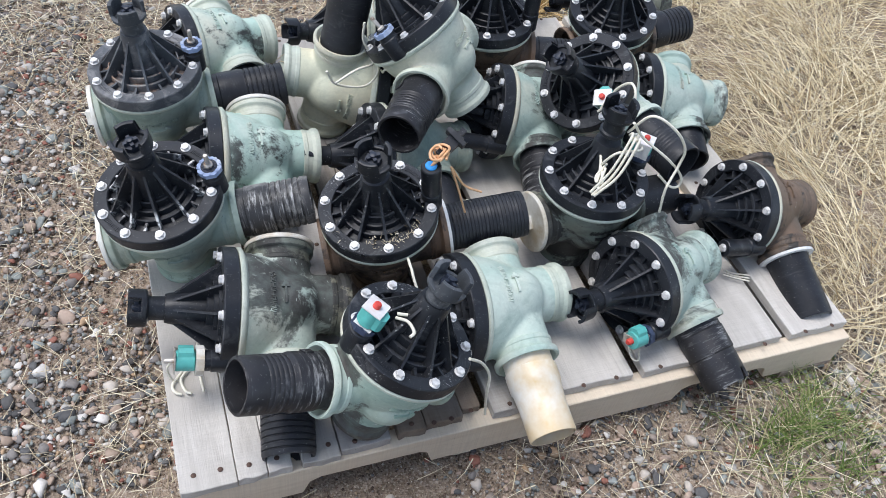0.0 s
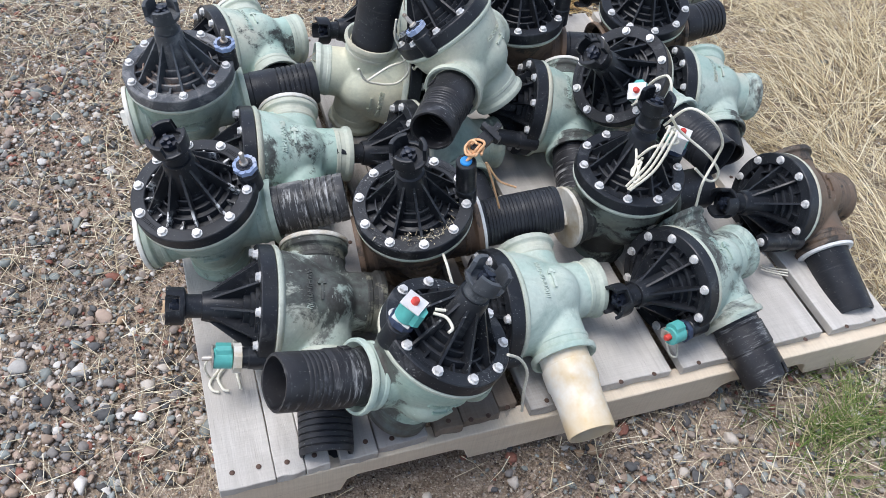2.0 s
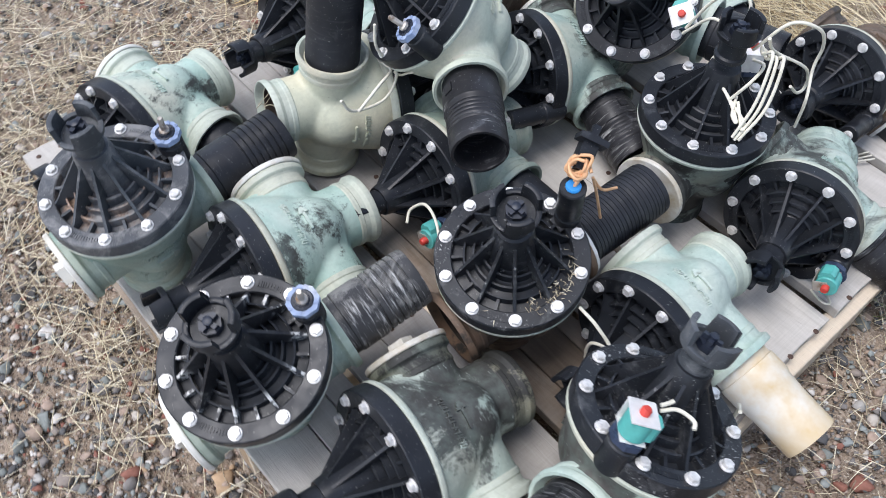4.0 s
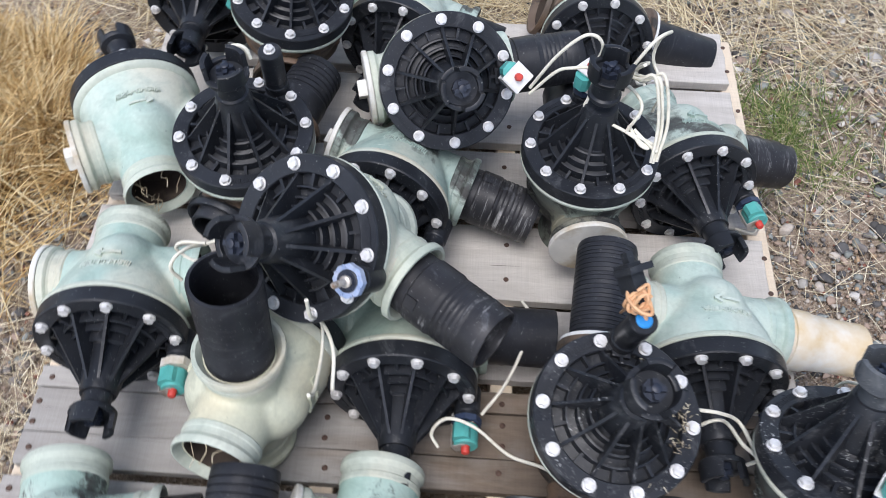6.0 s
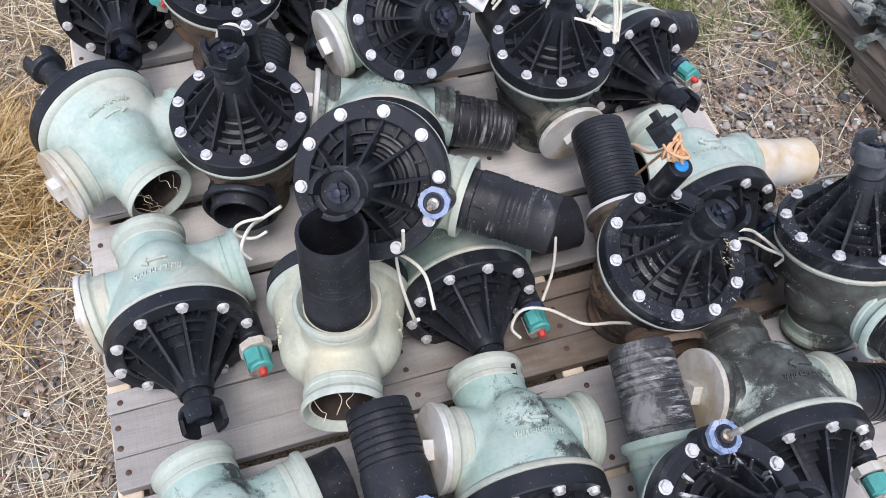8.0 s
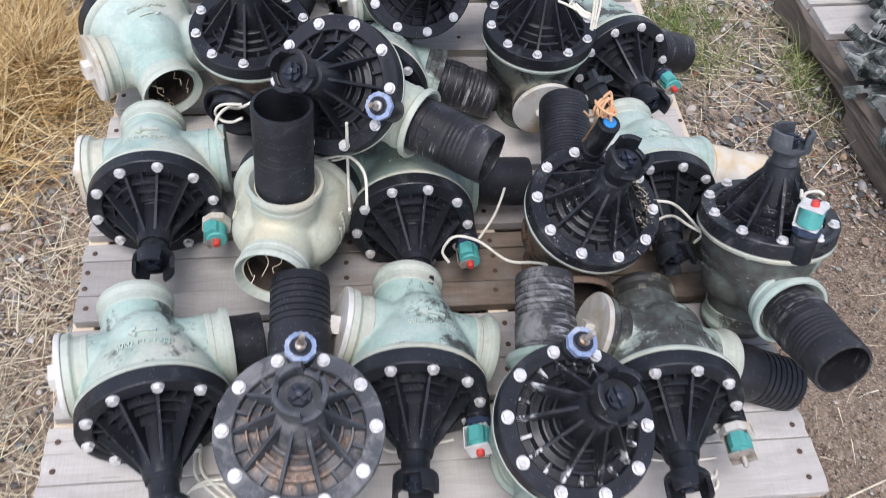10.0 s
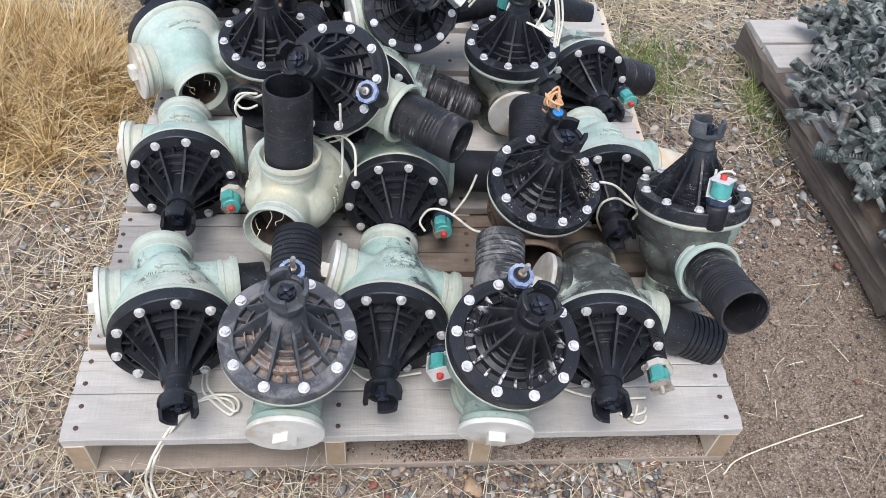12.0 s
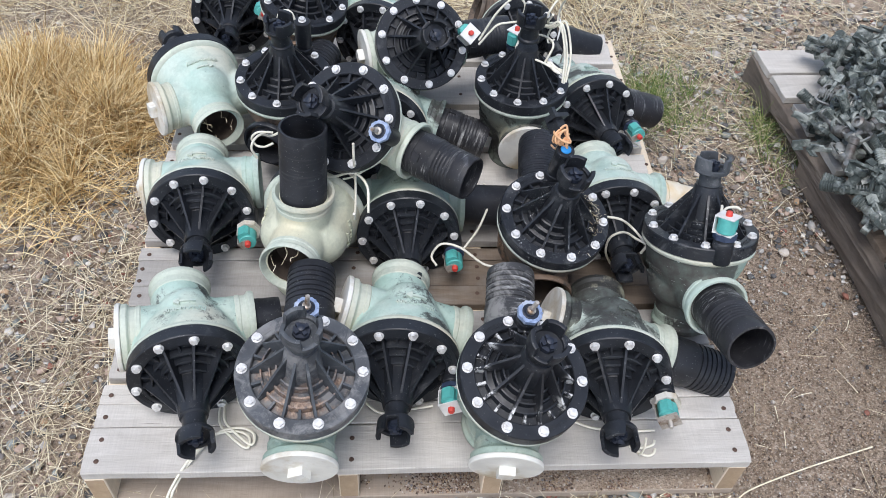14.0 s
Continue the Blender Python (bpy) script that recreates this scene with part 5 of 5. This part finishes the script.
# ---- heap of sprinkler heads on the second pallet ----
def sprinkler_meshes():
    """Impact sprinklers of three sizes: barrel with nozzle and bridge, arm with its spoon, spring."""
    out = []
    for kind in range(3):
        ln = (0.075, 0.095, 0.06)[kind]
        bm = bmesh.new()
        prof = [(0, 0), (0.0085, 0), (0.0088, 0.006), (0.0108, 0.006), (0.0108, 0.001), (0.0112, 0.001)]
        z = 0.004
        while z < 0.022:
            prof += [(0.0118, z), (0.0102, z + 0.0014), (0.0118, z + 0.0030)]
            z += 0.0036
        prof += [(0.0120, 0.0245), (0.0085, 0.036), (0.0085, 0.040), (0.0125, 0.043), (0.0125, 0.048), (0.0070, 0.051), (0.0050, ln - 0.012), (0.0088, ln - 0.010), (0.0088, ln), (0.005, ln + 0.003), (0, ln + 0.003)]
        lathe(bm, prof, 16)
        prism(bm, ngon(6, 0.0140), 0.0245, 0.0325)
        # the bridge: a flat hoop from the shoulder to the top
        hoop = [(-0.020, 0.044), (-0.0235, 0.050), (-0.0235, ln - 0.006), (-0.018, ln + 0.001), (0.018, ln + 0.001), (0.0235, ln - 0.006), (0.0235, 0.050), (0.020, 0.044)]
        inner = [(-0.020, 0.047), (-0.0200, 0.051), (-0.0200, ln - 0.007), (-0.016, ln - 0.0025), (0.016, ln - 0.0025), (0.0200, ln - 0.007), (0.0200, 0.051), (0.020, 0.047)]
        for k in range(7):
            quad = [hoop[k], hoop[k + 1], inner[k + 1], inner[k]]
            prism(bm, quad, -0.0036, 0.0036, pose(0, 0, 0, 90, 0, 0))
        box(bm, -0.021, 0.021, -0.0042, 0.0042, 0.0425, 0.0470)
        if kind != 2:
            lathe(bm, [(0, 0), (0.0090, 0), (0.0078, 0.030), (0.0100, 0.032), (0.0100, 0.042), (0.0055, 0.044), (0.0050, 0.036), (0, 0.034)], 14, pose(0, 0, 0.040, 0, 62, 90))
        arm = bmesh.new()
        box(arm, -0.034, 0.050, -0.0034, 0.0034, ln - 0.017, ln - 0.012)
        box(arm, 0.044, 0.078, -0.0068, 0.0068, ln - 0.017, ln - 0.013, pose(0, 0, 0, 0, 6, 8))
        box(arm, 0.060, 0.078, -0.0068, -0.0050, ln - 0.030, ln - 0.013, pose(0, 0, 0, 0, 6, 8))
        box(arm, -0.046, -0.030, -0.0060, 0.0060, ln - 0.021, ln - 0.010)
        bevelled(arm, 0.0012, 1)
        spr = bmesh.new()
        pts = [(0.0110 * math.cos(2.1 * k), 0.0110 * math.sin(2.1 * k), 0.0535 + (ln - 0.070) * k / 24 + 0.0005 * k) for k in range(25)]
        tube(spr, pts, 0.0012, 5, 3)
        out.append((finish(bm, "barrel", SPRINKLER, 35), finish(arm, "arm", SPRINKLER, 30), finish(spr, "spring", SPRINKLER_PALE, 60), ln))
    return out


HEADS = sprinkler_meshes()
rnd = random.Random(12)


def heap_spot(lowest):
    """A place in the heap: thin towards the pallet's edges, high in its middle."""
    while True:
        x, y = rnd.uniform(1.64, 2.45), rnd.uniform(-0.04, 1.29)
        edge = min((x - 1.62 - 0.16 * max(0.0, (y - 0.85) / 0.45)) / 0.22, (1.30 - y) / 0.20, 1.0)
        if edge > 0 and rnd.random() < 0.35 + edge:
            break
    top = 0.142 + 0.19 * edge ** 0.7
    z = rnd.uniform(0.138, top) if lowest else rnd.uniform(0.5 * top + 0.08, top)
    return pose(x, y, z, rnd.uniform(50, 130), rnd.uniform(-40, 40), rnd.uniform(0, 360))


SIZE = Matrix.Diagonal((1.30, 1.30, 1.55, 1))
for k in range(300):
    barrel, arm, spring, ln = HEADS[rnd.choice((0, 0, 1, 1, 2))]
    thing = tagged(new("sprinkler_head", barrel), "dusty black metal impact sprinkler head in a heap", "sprinkler", "sprinkler heads on the second pallet")
    thing.matrix_world = heap_spot(False) @ SIZE @ pose(0, 0, -ln / 2)
    if rnd.random() < 0.35:
        thing.material_slots[0].link = "OBJECT"
        thing.material_slots[0].material = SPRINKLER_PALE
    if rnd.random() < 0.85:
        part("arm", arm, thing, pose(0, 0, 0, 0, 0, rnd.uniform(-60, 60)))
    if rnd.random() < 0.7:
        part("spring", spring, thing)
bm = bmesh.new()
for k in range(330):
    barrel, arm, spring, ln = HEADS[rnd.choice((0, 0, 1, 1, 2))]
    m = heap_spot(True) @ SIZE @ pose(0, 0, -ln / 2)
    for data in (barrel, arm):
        n = len(bm.verts)
        bm.from_mesh(data)
        bm.verts.ensure_lookup_table()
        for v in bm.verts[n:]:
            v.co = m @ v.co
tagged(new("sprinkler_heap", finish(bm, "sprinkler_heap", SPRINKLER, 35)), "dusty black sprinkler heads buried in the heap", "sprinklers", kind="stuff")


# ---- loose wires of the solenoids ----
def wire(index, points, r, material):
    """A wire, given in the pallet's frame, that hangs from its valve."""
    owner = MADE[index]
    back = owner.matrix_world.inverted()
    bm = tube(bmesh.new(), [back @ Vector(p) for p in points], r, 7, 7)
    return part("wire", finish(bm, "wire", material, 60), owner, label="orange plastic insulated wire" if material is ORANGE_WIRE else "white plastic insulated wire")


wire(0, [(0.258, 0.142, 0.150), (0.230, 0.137, 0.139), (0.230, 0.091, 0.139), (0.254, 0.062, 0.139), (0.283, 0.040, 0.139), (0.286, 0.060, 0.139), (0.264, 0.073, 0.139), (0.226, 0.068, 0.139), (0.201, 0.041, 0.139), (0.180, 0.010, 0.136), (0.153, -0.012, 0.096), (0.144, -0.030, 0.081), (0.124, -0.017, 0.010), (0.138, -0.051, 0.010)], 0.0026, WIRE)
wire(0, [(0.266, 0.148, 0.151), (0.238, 0.143, 0.140), (0.238, 0.097, 0.140), (0.262, 0.068, 0.140), (0.291, 0.046, 0.140), (0.294, 0.066, 0.140), (0.272, 0.079, 0.140), (0.234, 0.074, 0.140), (0.209, 0.047, 0.140), (0.188, 0.016, 0.137), (0.161, -0.006, 0.097), (0.152, -0.024, 0.082), (0.135, -0.024, 0.012), (0.152, -0.055, 0.012)], 0.0026, WIRE)
wire(2, [(0.494, 0.124, 0.145), (0.520, 0.104, 0.145), (0.560, 0.108, 0.145), (0.617, 0.117, 0.145)], 0.0026, WIRE)
wire(4, [(0.879, 0.082, 0.140), (0.915, 0.068, 0.140), (0.972, 0.060, 0.140), (1.028, 0.062, 0.140)], 0.0026, WIRE)
wire(4, [(0.974, 0.043, 0.137), (0.993, 0.028, 0.137), (1.018, 0.033, 0.137), (1.024, 0.042, 0.137)], 0.0026, WIRE)
wire(4, [(0.976, 0.032, 0.136), (1.000, 0.013, 0.136), (1.016, 0.016, 0.136), (1.022, 0.026, 0.136)], 0.0026, WIRE)
wire(4, [(0.990, 0.017, 0.193), (0.990, 0.009, 0.170), (0.990, 0.014, 0.138), (0.990, 0.027, 0.129)], 0.002, WIRE)
wire(11, [(0.963, 0.430, 0.329), (0.997, 0.430, 0.321), (1.030, 0.430, 0.292), (1.042, 0.380, 0.303)], 0.0026, WIRE)
wire(11, [(1.007, 0.440, 0.176), (0.989, 0.440, 0.216), (0.991, 0.440, 0.258), (1.016, 0.440, 0.273), (1.027, 0.400, 0.297), (1.042, 0.380, 0.301), (1.037, 0.380, 0.277)], 0.0026, WIRE)
wire(5, [(1.200, 0.455, 0.353), (1.190, 0.486, 0.315), (1.190, 0.508, 0.270), (1.190, 0.515, 0.205), (1.190, 0.525, 0.138)], 0.0026, WIRE)
wire(5, [(1.147, 0.343, 0.425), (1.159, 0.359, 0.425), (1.179, 0.362, 0.425), (1.186, 0.354, 0.425)], 0.0026, WIRE)
wire(5, [(1.144, 0.346, 0.430), (1.148, 0.355, 0.430), (1.150, 0.361, 0.430)], 0.0026, WIRE)
wire(9, [(0.633, 0.400, 0.216), (0.623, 0.416, 0.228), (0.643, 0.430, 0.248), (0.682, 0.420, 0.247), (0.730, 0.390, 0.230), (0.770, 0.370, 0.250), (0.801, 0.350, 0.266)], 0.0026, WIRE)
wire(9, [(0.692, 0.456, 0.204), (0.725, 0.500, 0.218), (0.751, 0.560, 0.229), (0.760, 0.610, 0.226), (0.749, 0.640, 0.217)], 0.0026, WIRE)
wire(8, [(0.398, 0.520, 0.384), (0.416, 0.520, 0.348), (0.457, 0.500, 0.377), (0.475, 0.500, 0.373), (0.495, 0.460, 0.378), (0.497, 0.417, 0.351)], 0.0026, WIRE)
wire(8, [(0.395, 0.530, 0.369), (0.420, 0.530, 0.337), (0.455, 0.530, 0.335), (0.494, 0.520, 0.370), (0.508, 0.520, 0.382)], 0.0022, WIRE)
wire(8, [(0.470, 0.477, 0.472), (0.470, 0.479, 0.426), (0.470, 0.515, 0.358), (0.470, 0.489, 0.315), (0.470, 0.426, 0.327), (0.470, 0.404, 0.362)], 0.0026, WIRE)
wire(7, [(0.331, 0.610, 0.396), (0.300, 0.610, 0.376), (0.285, 0.585, 0.401), (0.272, 0.567, 0.402), (0.266, 0.560, 0.385), (0.274, 0.560, 0.360)], 0.0026, WIRE)
wire(7, [(0.305, 0.600, 0.393), (0.275, 0.600, 0.393), (0.261, 0.600, 0.378), (0.268, 0.600, 0.359), (0.286, 0.590, 0.364), (0.304, 0.590, 0.373)], 0.0024, WIRE)
wire(16, [(0.868, 0.900, 0.460), (0.895, 0.865, 0.475), (0.914, 0.854, 0.490), (0.930, 0.825, 0.429), (0.926, 0.796, 0.377)], 0.0026, WIRE)
wire(16, [(0.868, 0.900, 0.460), (0.903, 0.869, 0.478), (0.922, 0.858, 0.493), (0.938, 0.829, 0.432), (0.931, 0.798, 0.379)], 0.0026, WIRE)
wire(16, [(0.868, 0.900, 0.460), (0.888, 0.862, 0.481), (0.907, 0.851, 0.496), (0.923, 0.822, 0.435), (0.922, 0.794, 0.381)], 0.0026, WIRE)
wire(16, [(0.830, 0.885, 0.455), (0.824, 0.862, 0.442), (0.824, 0.852, 0.422), (0.882, 0.827, 0.408), (0.914, 0.806, 0.399), (0.902, 0.810, 0.402), (0.886, 0.837, 0.412)], 0.0026, WIRE)
wire(16, [(0.882, 0.827, 0.408), (0.922, 0.814, 0.399), (0.926, 0.804, 0.395), (0.894, 0.831, 0.410)], 0.0026, WIRE)
wire(16, [(0.845, 0.940, 0.400), (0.880, 0.905, 0.430), (0.898, 0.841, 0.449), (0.882, 0.827, 0.408)], 0.0026, WIRE)
wire(15, [(0.740, 0.895, 0.420), (0.771, 0.890, 0.490), (0.801, 0.890, 0.528), (0.820, 0.890, 0.531), (0.833, 0.890, 0.513), (0.830, 0.890, 0.485)], 0.0026, WIRE)
wire(15, [(0.740, 0.890, 0.412), (0.774, 0.890, 0.460), (0.798, 0.890, 0.469), (0.822, 0.890, 0.472)], 0.0026, WIRE)
wire(16, [(0.868, 0.872, 0.470), (0.900, 0.883, 0.532), (0.930, 0.918, 0.521), (0.930, 0.961, 0.468), (0.930, 0.964, 0.425), (0.950, 0.939, 0.389), (0.950, 0.950, 0.325)], 0.0026, WIRE)
wire(16, [(0.890, 0.858, 0.512), (0.890, 0.894, 0.470), (0.920, 0.947, 0.433), (0.920, 0.992, 0.385), (0.920, 0.998, 0.357), (0.920, 0.976, 0.361), (0.920, 0.936, 0.398)], 0.0026, WIRE)
wire(17, [(1.126, 0.850, 0.150), (1.153, 0.843, 0.150), (1.161, 0.853, 0.150), (1.138, 0.868, 0.150)], 0.002, WIRE)
wire(21, [(0.988, 1.165, 0.137), (1.002, 1.185, 0.137), (1.015, 1.216, 0.137)], 0.0018, WIRE)
wire(21, [(0.995, 1.159, 0.140), (1.010, 1.179, 0.140), (1.024, 1.208, 0.140)], 0.0018, WIRE)
wire(21, [(1.003, 1.152, 0.143), (1.017, 1.173, 0.143), (1.033, 1.201, 0.143)], 0.0018, WIRE)
hank = random.Random(21)
for k in range(5):
    # a loose hank of loops, each turned its own way, between the blue disc and the clip
    tilt = Euler((hank.uniform(-0.9, 0.9), hank.uniform(-0.7, 0.7), hank.uniform(0, 3.1))).to_matrix()
    mid = Vector((0.864, 0.501, 0.472)) + Vector((hank.uniform(-0.004, 0.004), hank.uniform(-0.006, 0.006), hank.uniform(-0.003, 0.004)))
    r = hank.uniform(0.0095, 0.0145)
    ring = [mid + tilt @ Vector((1.25 * r * math.cos(a), 0.55 * r * math.sin(a), 0.85 * r * math.sin(a + 0.6))) for a in (0.0, 1.1, 2.2, 3.3, 4.4, 5.5)]
    wire(10, ([(0.874, 0.483, 0.450 + 0.001 * k)] if k < 3 else []) + ring + [(0.857, 0.522, 0.476 + 0.003 * k)], 0.0024, ORANGE_WIRE)
wire(10, [(0.875, 0.523, 0.447), (0.875, 0.543, 0.397), (0.875, 0.569, 0.325)], 0.0022, ORANGE_WIRE)
wire(10, [(0.872, 0.527, 0.441), (0.872, 0.558, 0.394), (0.872, 0.595, 0.370)], 0.0022, ORANGE_WIRE)
bm = bmesh.new()
box(bm, -0.011, 0.011, -0.017, 0.017, -0.012, 0.012)
box(bm, -0.007, 0.007, -0.032, -0.012, -0.007, 0.007)
box(bm, -0.020, 0.020, 0.004, 0.012, -0.005, 0.022)
box(bm, -0.005, 0.005, 0.010, 0.030, 0.0, 0.010)
bevelled(bm, 0.002, 1)
part("wire_clip", finish(bm, "wire_clip", BLACK, 30), MADE[10], MADE[10].matrix_world.inverted() @ pose(0.853, 0.527, 0.484, 30, 20, 35), "black plastic wire clip")
wire(13, [(0.300, 0.856, 0.478), (0.304, 0.857, 0.498), (0.316, 0.858, 0.508), (0.330, 0.856, 0.506), (0.337, 0.850, 0.492)], 0.0035, WIRE)
wire(13, [(0.306, 0.862, 0.482), (0.311, 0.863, 0.500), (0.322, 0.862, 0.505), (0.333, 0.860, 0.496)], 0.0030, WIRE)


def dead_roots(owner, port, reach, seed, count):
    """Dry rootlets that hang out of an open port."""
    rnd = random.Random(seed)
    for k in range(count):
        a = rnd.uniform(0, 6.28)
        x, y = 0.040 * math.cos(a), 0.040 * math.sin(a)
        pts = [(x, y, reach - 0.03)]
        for j in range(4):
            pts.append((x * (1 - 0.12 * j) + rnd.uniform(-0.010, 0.010), y * (1 - 0.12 * j) + rnd.uniform(-0.010, 0.010), reach - 0.022 + 0.011 * j + rnd.uniform(-0.003, 0.003)))
        bm = tube(bmesh.new(), [port @ Vector(p) for p in pts], 0.0007, 4, 4)
        part("rootlet", finish(bm, "rootlet", STRAW, 60), owner, label="dry dead rootlet in the open port")


dead_roots(MADE[12], TURN_BASE, BASE_DROP, 3, 9)
dead_roots(MADE[7], TURN_BASE, BASE_DROP, 5, 5)
